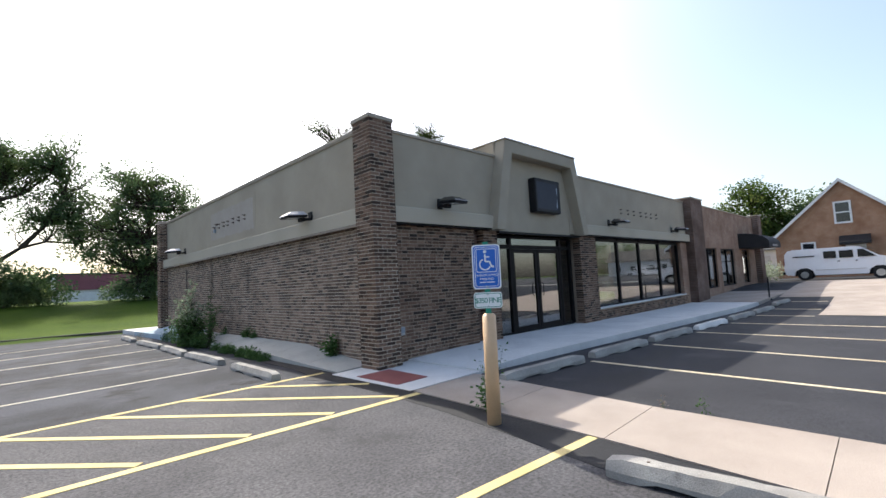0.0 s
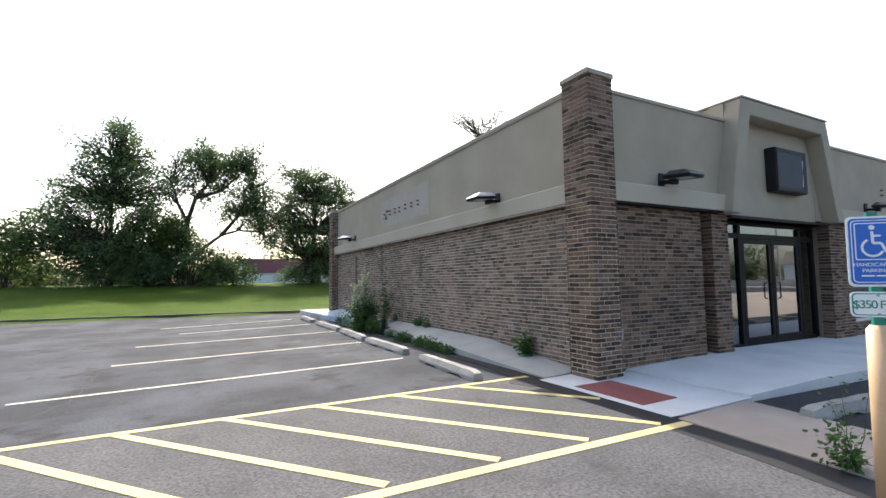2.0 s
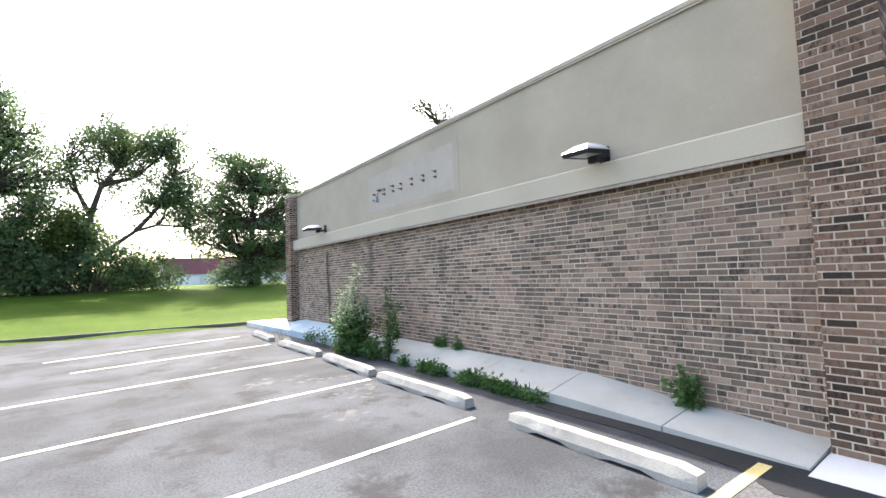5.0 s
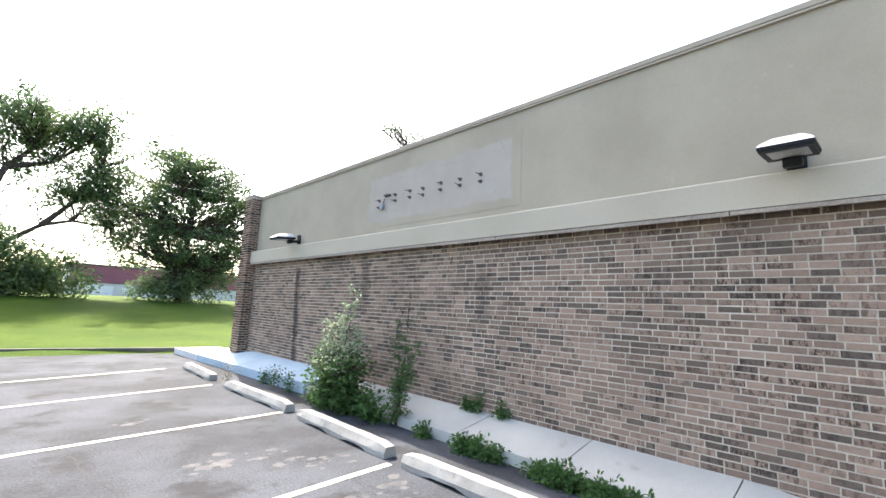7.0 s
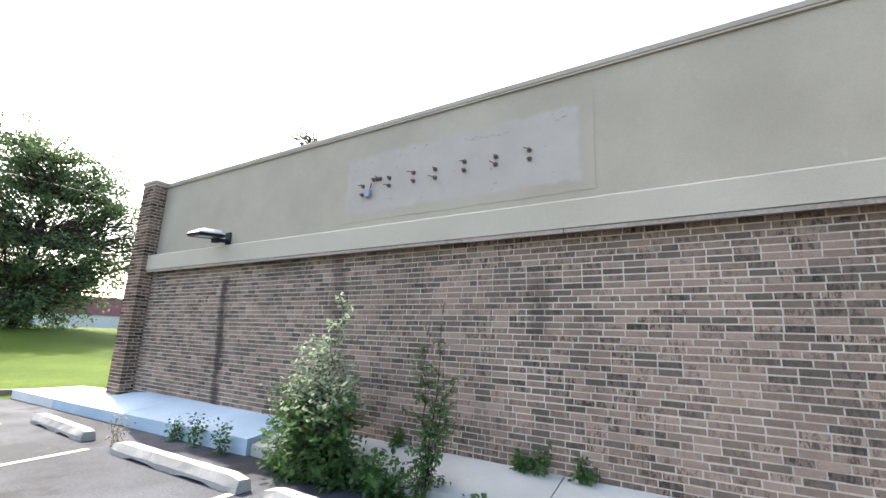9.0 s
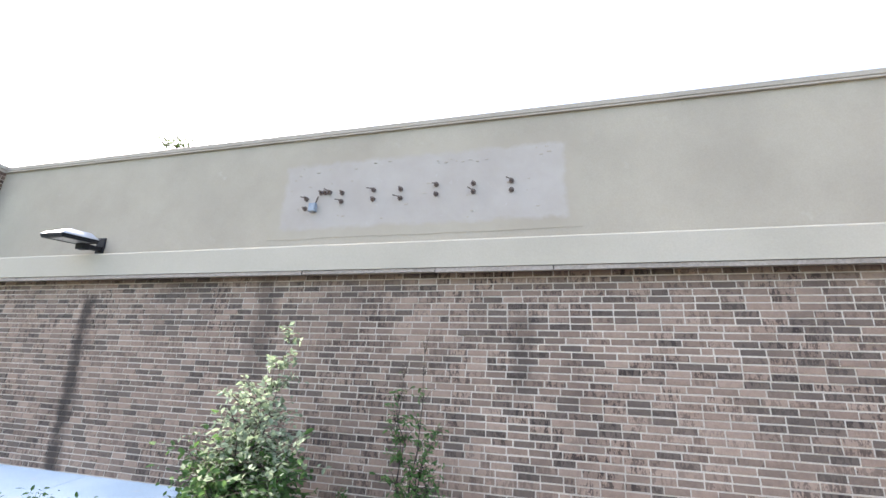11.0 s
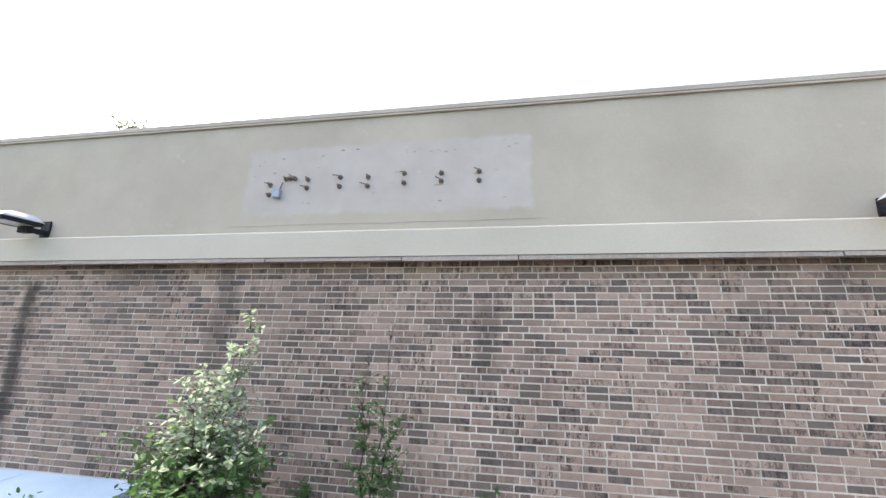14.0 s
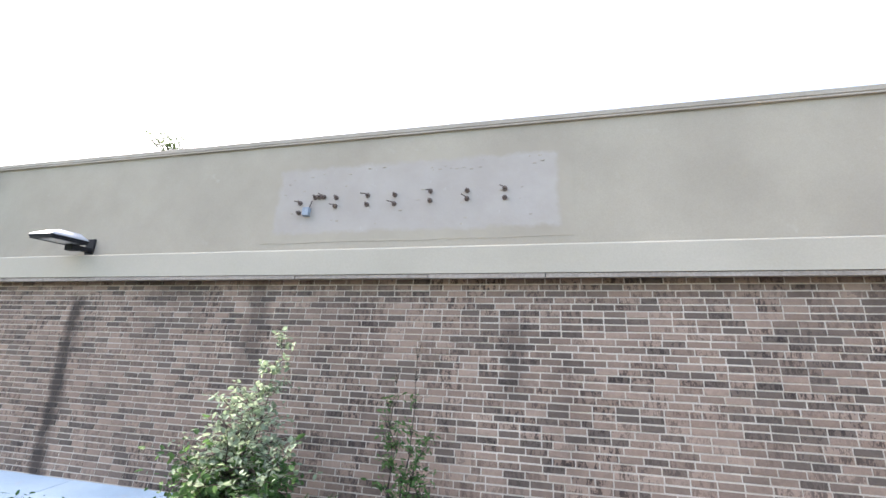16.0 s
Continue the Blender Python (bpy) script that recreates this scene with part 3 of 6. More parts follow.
def crack(pts, w):
    bm = bmesh.new()
    rnd = random.Random(len(pts) * 7 + int(pts[0][0] * 10))
    fine = []
    for (ax, ay), (bx, by) in zip(pts, pts[1:]):
        n = max(2, int(math.hypot(bx - ax, by - ay) / 0.12))
        fine += [(ax + (bx - ax) * i / n + rnd.uniform(-0.03, 0.03), ay + (by - ay) * i / n + rnd.uniform(-0.03, 0.03), w * rnd.uniform(0.4, 1.3)) for i in range(n)]
    prev = None
    for i, (x, y, ww) in enumerate(fine[:-1]):
        d = Vector((fine[i + 1][0] - x, fine[i + 1][1] - y)).normalized()
        cur = [bm.verts.new((x - d.y * ww, y + d.x * ww, 0.004)), bm.verts.new((x + d.y * ww, y - d.x * ww, 0.004))]
        if prev:
            bm.faces.new((prev[0], prev[1], cur[1], cur[0]))
        prev = cur
    solid("asphalt_crack", bm, CRACK, "dark jagged crack in the asphalt", kind="structure")


crack([(-7.3, 12.4), (-7.15, 8.0), (-7.0, 5.2), (-6.55, 4.86), (-6.5, 2.8), (-7.6, 0.0)], 0.012)
crack([(-6.6, 7.4), (-4.8, 9.2), (-3.2, 9.9), (-1.6, 10.4)], 0.008)
crack([(-4.2, 9.3), (-3.9, 7.2), (-3.6, 6.2), (-3.2, 4.0)], 0.007)
crack([(-12, 9.5), (-9.5, 9.8), (-7.2, 10.2)], 0.01)


rnd = random.Random(17)
for cx, cy, s in ((-2.65, 7.1, 0.34), (-2.1, 6.55, 0.2), (-1.95, 5.4, 0.3), (-2.6, 4.6, 0.2), (-3.3, 9.2, 0.16)):
    bm = bmesh.new()
    for k in range(16):
        x, y, r = cx + rnd.gauss(0, s * 0.7), cy + rnd.gauss(0, s * 0.55), s * rnd.uniform(0.08, 0.35)
        ring = [bm.verts.new((x + r * rnd.uniform(0.5, 1.2) * math.cos(q * 0.628), y + 0.8 * r * rnd.uniform(0.5, 1.2) * math.sin(q * 0.628), 0.0012 + k * 0.00012)) for q in range(10)]
        bm.faces.new(ring)
    solid("pale_residue", bm, RESIDUE, "pale worn residue patch on the asphalt", kind="structure")


# ---- wheel stops ----
def wheel_stop(mat, label, m, group, length=1.8, seed=0):
    ob = thing("wheel_stop", label, "wheel stop", group, m)
    h, wb, wt = 0.145, 0.1, 0.06
    rnd = random.Random(seed)
    bm = bmesh.new()
    L = length / 2
    n = 14
    rings = []
    for i in range(n + 1):
        x = -L + length * i / n
        end = min(1.0, (L - abs(x)) / 0.06 + 0.82)
        j = lambda: rnd.uniform(-0.004, 0.004)
        foot = 0.03 if (0.25 < abs(x) / L < 0.62) else 0.0
        rings.append([bm.verts.new((x, y + j(), z + j())) for y, z in ((-wb * end, foot), (-wb * end, 0.06), (-wt, h * end), (wt, h * end), (wb * end, 0.06), (wb * end, foot))])
    for a, b in zip(rings, rings[1:]):
        for k in range(6):
            bm.faces.new((a[k], a[(k + 1) % 6], b[(k + 1) % 6], b[k]))
    bm.faces.new(rings[0][::-1]), bm.faces.new(rings[-1])
    bmesh.ops.recalc_face_normals(bm, faces=bm.faces[:])
    part("block", bm, mat, ob)
    for s in (-0.6, 0.6):
        bm = bmesh.new()
        cyl(bm, (s * L * 1.1, 0, h - 0.02), (s * L * 1.1, 0, h + 0.003), 0.012, seg=8)
        part("steel_pin", bm, RUST, ob)
    return ob


for i, (y0, y1) in enumerate(((0.98, 2.95), (3.72, 5.9), (6.2, 8.35), (8.75, 11.2), (12.1, 14.1))):
    wheel_stop(STOP_MAT, "chipped grey concrete wheel stop beside the side walk", pose(-1.4, (y0 + y1) / 2, -0.002, 0, 0, 90 + (1.5 if i % 2 else -1)), "side wheel stops", y1 - y0, i)
for i, (x, y) in enumerate(((1.55, -2.4), (4.05, -2.56), (6.6, -2.72), (9.2, -2.92), (12.1, -3.07), (14.9, -3.21), (17.9, -3.35))):
    white = i == 3
    wheel_stop(STOP_WHITE if white else STOP_MAT, "whitewashed concrete wheel stop in the front lot" if white else "grey concrete wheel stop in the front lot", pose(x, y, lot_z(x, y) - 0.008, 0, 0, -6), "front wheel stops", 2.0, 20 + i)
wheel_stop(STOP_MAT, "rough weathered wheel stop beside the concrete path", pose(-1.4, -5.68, 0.003, 0, 0, 93), "aisle wheel stops", 1.7, 40)

# ---- the shop: walls ----
COURSE, BLEN, JOINT = 0.0677, 0.203, 0.0125
wall_side = solid("wall_side", boxes((WX + 0.005, WX + 0.3, 0.3, END, -0.3, BAND0 + 0.05)), MORTAR, "brown brick side wall with pale mortar joints", kind="structure")
fascia_side = solid("fascia_side", boxes((WX, WX + 0.28, 0.35, END, BAND0, ROOF_Z)), STUCCO, "taupe stucco fascia above the brick side wall", kind="structure")
bm = bmesh.new()
profile_x(bm, [(0.0, BAND0), (-0.15, BAND0), (-0.15, BAND1 - 0.02), (-0.135, BAND1), (0.0, BAND1 + 0.03)], 0, END - 0.55)
solid("trim_band_side", bm, STUCCO_BAND, "projecting stucco trim band on the side wall", kind="structure", m=pose(WX - 0.002, END - 0.15, 0, 0, 0, -90))
fl = tagged(new("flashing_side"), "bent metal flashing strip under the trim band", kind="structure")
seams = [0.5, 3.19, 6.03, 7.25, 8.85, 11.8, END - 0.1]
for i, (a, b) in enumerate(zip(seams, seams[1:])):
    sag = 0.004 * (i % 3)
    part("flashing_strip", boxes((WX - 0.146 + 0.005 * (i % 2), WX - 0.137 + 0.005 * (i % 2), a + 0.005, b - 0.005, BAND0 - 0.045 - sag, BAND0 - 0.006), (WX - 0.137, WX - 0.06, a + 0.005, b - 0.005, BAND0 - 0.012, BAND0 - 0.008)), FLASHING, fl)
# near-black strip that paints the shade below the band and behind the flashing
solid("shade_strip_side", boxes((WX - 0.136, WX + 0.02, 0.55, END - 0.55, BAND0 - 0.008, BAND0 - 0.002)), BRONZE, "near-black strip for the shade under the side trim band", kind="structure")
bm = boxes((WX - 0.025, WX + 0.32, 0.45, END - 0.05, ROOF_Z + 0.004, ROOF_Z + 0.068), bev=0.006)
solid("coping_side", bm, COPING, "metal coping along the side parapet", kind="structure")
# the coping's thin shadow line, added as a near-black strip
solid("coping_shade_side", boxes((WX - 0.012, WX + 0.05, 0.5, END - 0.1, ROOF_Z - 0.008, ROOF_Z + 0.004)), BRONZE, "near-black strip for the shadow line under the parapet coping", kind="structure")
solid("coping_lip_side", boxes((WX - 0.03, WX - 0.004, 0.5, END - 0.1, ROOF_Z - 0.03, ROOF_Z - 0.008)), COPING, "drip lip under the parapet coping", kind="structure")
solid("roof", boxes((WX + 0.29, 19, 0.6, END, 4.2, 4.3)), ROOF_MEMBRANE, "flat roof behind the parapet", kind="structure")
solid("wall_back", boxes((WX + 0.31, 19, END - 0.35, END - 0.06, -0.3, 4.2)), BRICK_FAR, "plain rear brick wall", kind="structure")
# repainted patch where a sign hung
bm = bmesh.new()
rnd = random.Random(5)
y0, y1, z0, z1 = 5.72, 9.52, 3.16, 4.3
out = []
for (ya, za), (yb, zb) in (((y0, z0), (y1, z0)), ((y1, z0), (y1, z1)), ((y1, z1), (y0, z1)), ((y0, z1), (y0, z0))):
    for k in range(24):
        out.append((ya + (yb - ya) * k / 24 + rnd.uniform(-0.006, 0.006), za + (zb - za) * k / 24 + rnd.uniform(-0.006, 0.006)))
front = [bm.verts.new((WX - 0.004, y, z)) for y, z in out]
rear = [bm.verts.new((WX + 0.004, y, z)) for y, z in out]
bm.faces.new(front)
for i in range(len(out)):
    bm.faces.new((front[i], front[(i + 1) % len(out)], rear[(i + 1) % len(out)], rear[i]))
bmesh.ops.recalc_face_normals(bm, faces=bm.faces[:])
solid("repainted_patch", bm, PATCH, "paler grey patch where a sign was removed", kind="structure")
# plaster crumbs and scrapes on the patch
rnd = random.Random(8)
bm = bmesh.new()
for i in range(46):
    y, z = rnd.uniform(y0 + 0.25, y1 - 0.25), rnd.choice((rnd.uniform(z1 - 0.27, z1 - 0.16), rnd.uniform(z0 + 0.15, z1 - 0.2)))
    w, h = rnd.uniform(0.004, 0.025), rnd.uniform(0.003, 0.008)
    box(bm, WX - 0.009, WX - 0.003, y - w, y + w, z - h, z + h)
tagged(solid("plaster_scabs", bm, COPING, "small plaster scabs on the repainted patch", "plaster"), kind="stuff")


def brick_rows(z0, z1):
    return int(round((z1 - z0) / COURSE))


BOXF = [(0, 1, 2, 3), (4, 7, 6, 5), (0, 4, 5, 1), (1, 5, 6, 2), (2, 6, 7, 3), (3, 7, 4, 0)]


def brick_verts(x0, x1, y0, y1, z0, z1):
    return [(x0, y0, z0), (x1, y0, z0), (x1, y1, z0), (x0, y1, z0), (x0, y0, z1), (x1, y0, z1), (x1, y1, z1), (x0, y1, z1)]


def piece_mesh(dims, mat, cache={}):
    """One brick with chipped, uneven corners; alike bricks share one of a few meshes."""
    key = (*(round(d, 2) if d > 0.1 else round(d, 3) for d in dims), mat.name)
    if key not in cache:
        rnd = random.Random(len(cache) + 5)
        sx, sy, sz = (d / 2 for d in dims)
        bm = bmesh.new()
        box(bm, -sx, sx, -sy, sy, -sz, sz, 0.0)
        bmesh.ops.bevel(bm, geom=bm.edges[:], offset=0.003, segments=1, affect="EDGES")
        for v in bm.verts:
            v.co += Vector((rnd.uniform(-1, 1), rnd.uniform(-1, 1), rnd.uniform(-1, 1))) * 0.0018
        cache[key] = mesh_of(bm, "brick", mat)
    return cache[key]


def lay(parent, bricks, near, mat=BRICK):
    """Bricks as boxes; those that near() picks become pieces of their own, the others one joined part."""
    vs, fs, count = [], [], 0
    rnd = random.Random(len(bricks))
    for b in bricks:
        cx, cy, cz = (b[0] + b[1]) / 2, (b[2] + b[3]) / 2, (b[4] + b[5]) / 2
        if count < 300 and near(cx, cy, cz):
            ob = new("brick", piece_mesh((b[1] - b[0], b[3] - b[2], b[5] - b[4]), mat))
            ob.parent = parent
            ob.location = (cx, cy, cz)
            count += 1
        else:
            o = len(vs)
            vs += [tuple(c + rnd.uniform(-0.0018, 0.0018) for c in v) for v in brick_verts(*b)]
            fs += [tuple(o + i for i in f) for f in BOXF]
    if vs:
        me = bpy.data.meshes.new("brickwork")
        me.from_pydata(vs, [], fs)
        me.materials.append(mat)
        ob = new("brickwork", me)
        ob.parent = parent
        tagged(ob, kind="stuff")


def face_bricks(a0, a1, z0, z1, make, seed, skips=()):
    rnd = random.Random(seed)
    res = []
    for r in range(brick_rows(z0, z1)):
        z = z0 + r * COURSE
        a = a0 - (BLEN / 2 + JOINT / 2 if r % 2 else 0) + rnd.uniform(-0.008, 0.008)
        while a < a1 - 0.02:
            step = BLEN if rnd.random() < 0.94 else BLEN * rnd.choice((0.5, 0.5, 0.75))
            lo, hi = max(a, a0), min(a + step - JOINT, a1)
            a += step
            if hi - lo < 0.03 or any(s0 < (lo + hi) / 2 < s1 and t0 < z + 0.03 < t1 for s0, s1, t0, t1 in skips):
                continue
            res.append(make(lo, hi, z + rnd.uniform(0, 0.002), z + COURSE - JOINT, rnd.choice((-0.002, 0, 0, 0.001, 0.002))))
    return res


side_bricks = face_bricks(0.42, END - 0.46, 0.0, BAND0 - 0.02, lambda a, b, z, t, k: (WX + k, WX + 0.03, a, b, z, t), 11)


def pier(name, label, x0, y0, w, d, z0, z1, cap, seed, m=None, near=lambda x, y, z: False):
    """A square brick pier with a coping cap; bricks lap at the corners."""
    ob = tagged(new(name, mesh_of(boxes((x0 + 0.006, x0 + w - 0.006, y0 + 0.006, y0 + d - 0.006, z0, z1)), name, MORTAR)), label, kind="structure")
    if m is not None:
        ob.matrix_world = m
    part("cap", boxes((x0 - 0.02, x0 + w + 0.02, y0 - 0.02, y0 + d + 0.02, z1, z1 + cap), bev=0.006), COPING, ob, "pale metal cap")
    rnd = random.Random(seed)
    res = []
    T = 0.092
    for r in range(brick_rows(z0, z1)):
        za, zb = z0 + r * COURSE, z0 + (r + 1) * COURSE - JOINT
        odd = r % 2

        def row(lo, hi, first):
            a, n = lo, 0
            while a < hi - 0.02:
                ln = first if n == 0 else BLEN - JOINT
                b = min(a + ln, hi)
                if hi - b < 0.04:
                    b = hi
                yield a, b
                a, n = b + JOINT, n + 1

        lo, hi = (y0, y0 + d) if odd else (y0 + T + JOINT, y0 + d)
        for a, b in row(lo, hi, BLEN - JOINT):
            k = rnd.uniform(-0.002, 0.002)
            res.append((x0 + k, x0 + T, a, b, za, zb))
        lo, hi = (x0 + T + JOINT, x0 + w) if odd else (x0, x0 + w)
        for a, b in row(lo, hi, BLEN - JOINT):
            k = rnd.uniform(-0.002, 0.002)
            res.append((a, b, y0 + k, y0 + T, za, zb))
        for a, b in row(y0 + T + JOINT, y0 + d, BLEN - JOINT):
            res.append((x0 + w - T, x0 + w, a, b, za, zb))
    return ob, res, near


piers = [pier("pier_corner", "tall brown brick corner pier with pale mortar", 0.0, 0.0, 0.54, 0.54, 0.02, 4.62, 0.075, 3, None, lambda x, y, z: z < 2.35),
         pier("pier_far", "brick pier at the far end of the side wall", 0.0, END - 0.5, 0.5, 0.52, 0.1, 4.6, 0.07, 4)]

# ---- shop front, in the facade's own frame ----
F = FM
wf = solid("wall_front", boxes((0.5, 2.97, 0.005, 0.3, -0.3, BAND0), (7.66, 8.6, 0.012, 0.3, -0.4, BAND0), (8.62, 17.2, 0.005, 0.3, -0.5, 0.39)), MORTAR_TAN, "brown brick shopfront wall", kind="structure", m=F)
front_bricks = face_bricks(0.55, 2.98, 0.02, BAND0, lambda a, b, z, t, k: (a, b, k, 0.03, z, t), 21)
front_bricks += face_bricks(8.62, 16.9, -0.12, 0.38, lambda a, b, z, t, k: (a, b, k, 0.03, z, t), 22)
pl = solid("pilaster_left", boxes((3.295, 3.785, -0.006, 0.42, -0.3, BAND0)), MORTAR_TAN, "brick pilaster beside the glazed entrance", kind="structure", m=F)
pl_bricks = face_bricks(3.29, 3.79, 0.02, BAND0, lambda a, b, z, t, k: (a, b, -0.012 + k, 0.03, z, t), 23)
pl_bricks += [(3.288, 3.31, 0.0, 0.2, z * COURSE + 0.02, (z + 1) * COURSE + 0.02 - JOINT) for z in range(39)]
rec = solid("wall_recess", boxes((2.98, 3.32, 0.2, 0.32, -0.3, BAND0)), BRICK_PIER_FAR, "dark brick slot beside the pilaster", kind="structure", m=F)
pr = solid("pilaster_right", boxes((7.635, 8.615, -0.056, 0.2, -0.3, BAND0)), MORTAR_TAN, "brick pilaster between entrance and shop window", kind="structure", m=F)
pr_bricks = face_bricks(7.63, 8.62, -0.08, BAND0, lambda a, b, z, t, k: (a, b, -0.062 + k, -0.02, z, t), 24)
pr_bricks += [(7.628, 7.65, -0.05, 0.18, z * COURSE - 0.08, (z + 1) * COURSE - 0.08 - JOINT) for z in range(40)]
solid("fascia_front", boxes((0.5, 3.9, 0.0, 0.28, BAND0, ROOF_Z - 0.05), (7.22, 17.3, 0.0, 0.28, BAND0, ROOF_Z - 0.05), (3.9, 7.22, 0.01, 0.28, BAND0 - 0.1, 4.9)), STUCCO, "taupe stucco fascia over the shopfront", kind="structure", m=F)
for a, b in ((0.52, 3.52), (7.79, 18.2)):
    bm = bmesh.new()
    profile_x(bm, [(0.0, BAND0), (-0.16, BAND0), (-0.16, BAND1 - 0.02), (-0.145, BAND1), (0.0, BAND1 + 0.03)], a, b)
    solid("trim_band_front", bm, STUCCO_BAND, "projecting stucco trim band over the shopfront", kind="structure", m=F)
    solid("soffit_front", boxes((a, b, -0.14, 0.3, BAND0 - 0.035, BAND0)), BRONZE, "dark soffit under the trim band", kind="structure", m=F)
for a, b in ((0.5, 3.94), (7.28, 17.3)):
    solid("coping_front", boxes((a, b, -0.03, 0.32, ROOF_Z - 0.06, ROOF_Z), bev=0.006), COPING, "metal coping along the front parapet", kind="structure", m=F)
# the trapezoid portal over the entrance
bm = bmesh.new()
P = [(3.46, BAND0 - 0.04), (3.97, 4.93), (7.24, 4.93), (7.8, BAND0 - 0.04), (7.5, BAND0 - 0.04), (7.0, 4.62), (4.24, 4.62), (3.78, BAND0 - 0.04)]
fr_, bk_ = [bm.verts.new((x, -0.3, z)) for x, z in P], [bm.verts.new((x, 0.02, z)) for x, z in P]
for q in ((0, 1, 6, 7), (1, 2, 5, 6), (2, 3, 4, 5)):
    bm.faces.new([fr_[i] for i in q]), bm.faces.new([bk_[i] for i in q][::-1])
for i in range(8):
    bm.faces.new((fr_[i], fr_[(i + 1) % 8], bk_[(i + 1) % 8], bk_[i]))
bmesh.ops.recalc_face_normals(bm, faces=bm.faces[:])
bmesh.ops.bevel(bm, geom=[e for e in bm.edges if len(e.link_faces) == 2 and e.calc_face_angle() > 0.5], offset=0.012, segments=2, affect="EDGES")
portal = solid("portal_trim", bm, STUCCO, "trapezoid stucco portal frame over the entrance", kind="structure", m=F)
solid("portal_roof", boxes((3.99, 7.22, 0.03, 1.6, 4.3, 4.92)), STUCCO, "stucco box behind the entrance portal", kind="structure", m=F)
solid("portal_coping", boxes((3.95, 7.26, -0.32, 1.6, 4.932, 4.965), bev=0.005), COPING, "metal coping on the portal", kind="structure", m=F)
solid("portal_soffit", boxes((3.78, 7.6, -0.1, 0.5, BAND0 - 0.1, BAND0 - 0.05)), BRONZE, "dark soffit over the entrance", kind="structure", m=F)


def framed(name, label, x0, x1, z0, z1, y, uprights, rails, m, depth=0.1, fw=0.07):
    """A glazed bronze screen: frame, mullions, rails and one pane for each opening."""
    ob = tagged(new(name), label, kind="structure")
    ob.matrix_world = m
    xs, zs = [x0, *uprights, x1], [z0, *rails, z1]
    for x in xs:
        k = fw * (0.5 if x in (x0, x1) else 0.5)
        part("mullion", boxes((x - k, x + k, y - depth / 2, y + depth / 2, z0, z1), bev=0.004), BRONZE, ob)
    for a, b in zip(xs, xs[1:]):
        for z in zs:
            part("rail", boxes((a + fw / 2 + 0.002, b - fw / 2 - 0.002, y - depth / 2 + 0.004, y + depth / 2 - 0.004, z - fw / 2, z + fw / 2), bev=0.003), BRONZE, ob)
        for c, d in zip(zs, zs[1:]):
            p = part("pane", boxes((a + fw / 2 - 0.01, b - fw / 2 + 0.01, y - 0.004, y + 0.004, c + fw / 2 - 0.01, d - fw / 2 + 0.01)), GLASS, ob)
            p.visible_shadow = False
    return ob


framed("window_entrance", "bronze framed glazed entrance screen with transom", 3.86, 7.56, 0.08, 2.6, 0.3, (4.62, 6.98), (2.33,), F, fw=0.1)
for i, (a, b, hx) in enumerate(((4.68, 5.79, 5.66), (5.81, 6.92, 5.94))):
    d = tagged(new("door_%d" % (i + 1)), "dark bronze glazed shop door, closed", kind="structure")
    d.matrix_world = F
    y = 0.285
    for x0, x1, z0, z1 in ((a, a + 0.1, 0.11, 2.27), (b - 0.1, b, 0.11, 2.27), (a + 0.102, b - 0.102, 2.17, 2.27), (a + 0.102, b - 0.102, 0.11, 0.24)):
        part("stile", boxes((x0, x1, y - 0.03, y + 0.03, z0, z1), bev=0.004), BRONZE, d)
    p = part("pane", boxes((a + 0.09, b - 0.09, y - 0.004, y + 0.004, 0.23, 2.18)), GLASS_FILM, d)
    p.visible_shadow = False
    bm = bmesh.new()
    for s, e in (((hx, y - 0.03, 1.0), (hx, y - 0.09, 1.03)), ((hx, y - 0.09, 1.03), (hx, y - 0.09, 1.33)), ((hx, y - 0.09, 1.33), (hx, y - 0.03, 1.36))):
        cyl(bm, s, e, 0.013, seg=8)
    part("handle", bm, BLACK_METAL, d, "black pull handle")
framed("window_shop", "bronze framed shop window of four panes", 8.66, 16.4, 0.42, 2.62, 0.18, (10.55, 12.35, 14.3), (), F, fw=0.11)
solid("window_sill_shop", boxes((8.62, 16.5, -0.06, 0.24, 0.385, 0.43), bev=0.008), CONCRETE, "pale stone sill under the shop window", kind="structure", m=F)
solid("wall_window_end", boxes((16.45, 17.2, 0.0, 0.3, -0.5, BAND0)), BRICK_FAR, "brick return beside the shop window", kind="structure", m=F)
# the empty shop inside
solid("shop_floor", boxes((0.6, 18.5, 0.42, 9, -0.05, 0.02)), grainy("vinyl_floor", (0.3, 0.28, 0.25), (0.36, 0.34, 0.3), 30, 1, 0.4, 0.05), "plain pale shop floor", kind="structure", m=F)
solid("shop_back_wall", boxes((0.6, 18.5, 8.9, 9.0, 0.02, 3.0)), PLASTER_DIM, "cream inner wall of the empty shop, coloured dim", kind="structure", m=F)
solid("shop_partition", boxes((7.75, 7.9, 0.45, 8.9, 0.02, 3.0)), PLASTER_DIM, "cream partition wall in the shop, coloured dim", kind="structure", m=F)
solid("ceiling_shop", boxes((0.6, 18.5, 0.3, 9, 3.0, 3.05)), PLASTER_DIM, "suspended shop ceiling", kind="structure", m=F)

# ---- neighbouring brick unit ----
bm = boxes((18.9, 30.2, 0.0, 0.3, -0.6, 0.46), (18.9, 30.2, 0.0, 0.3, 2.48, 4.55), (18.9, 19.4, 0.0, 0.3, 0.46, 2.48), (21.75, 22.5, 0.0, 0.3, 0.46, 2.48), (25.2, 26.8, 0.0, 0.3, 0.46, 2.48), (28.6, 30.2, 0.0, 0.3, 0.46, 2.48))
solid("wall_neighbour", bm, BRICK_FAR, "lighter brown brick front of the next unit", kind="structure", m=F)
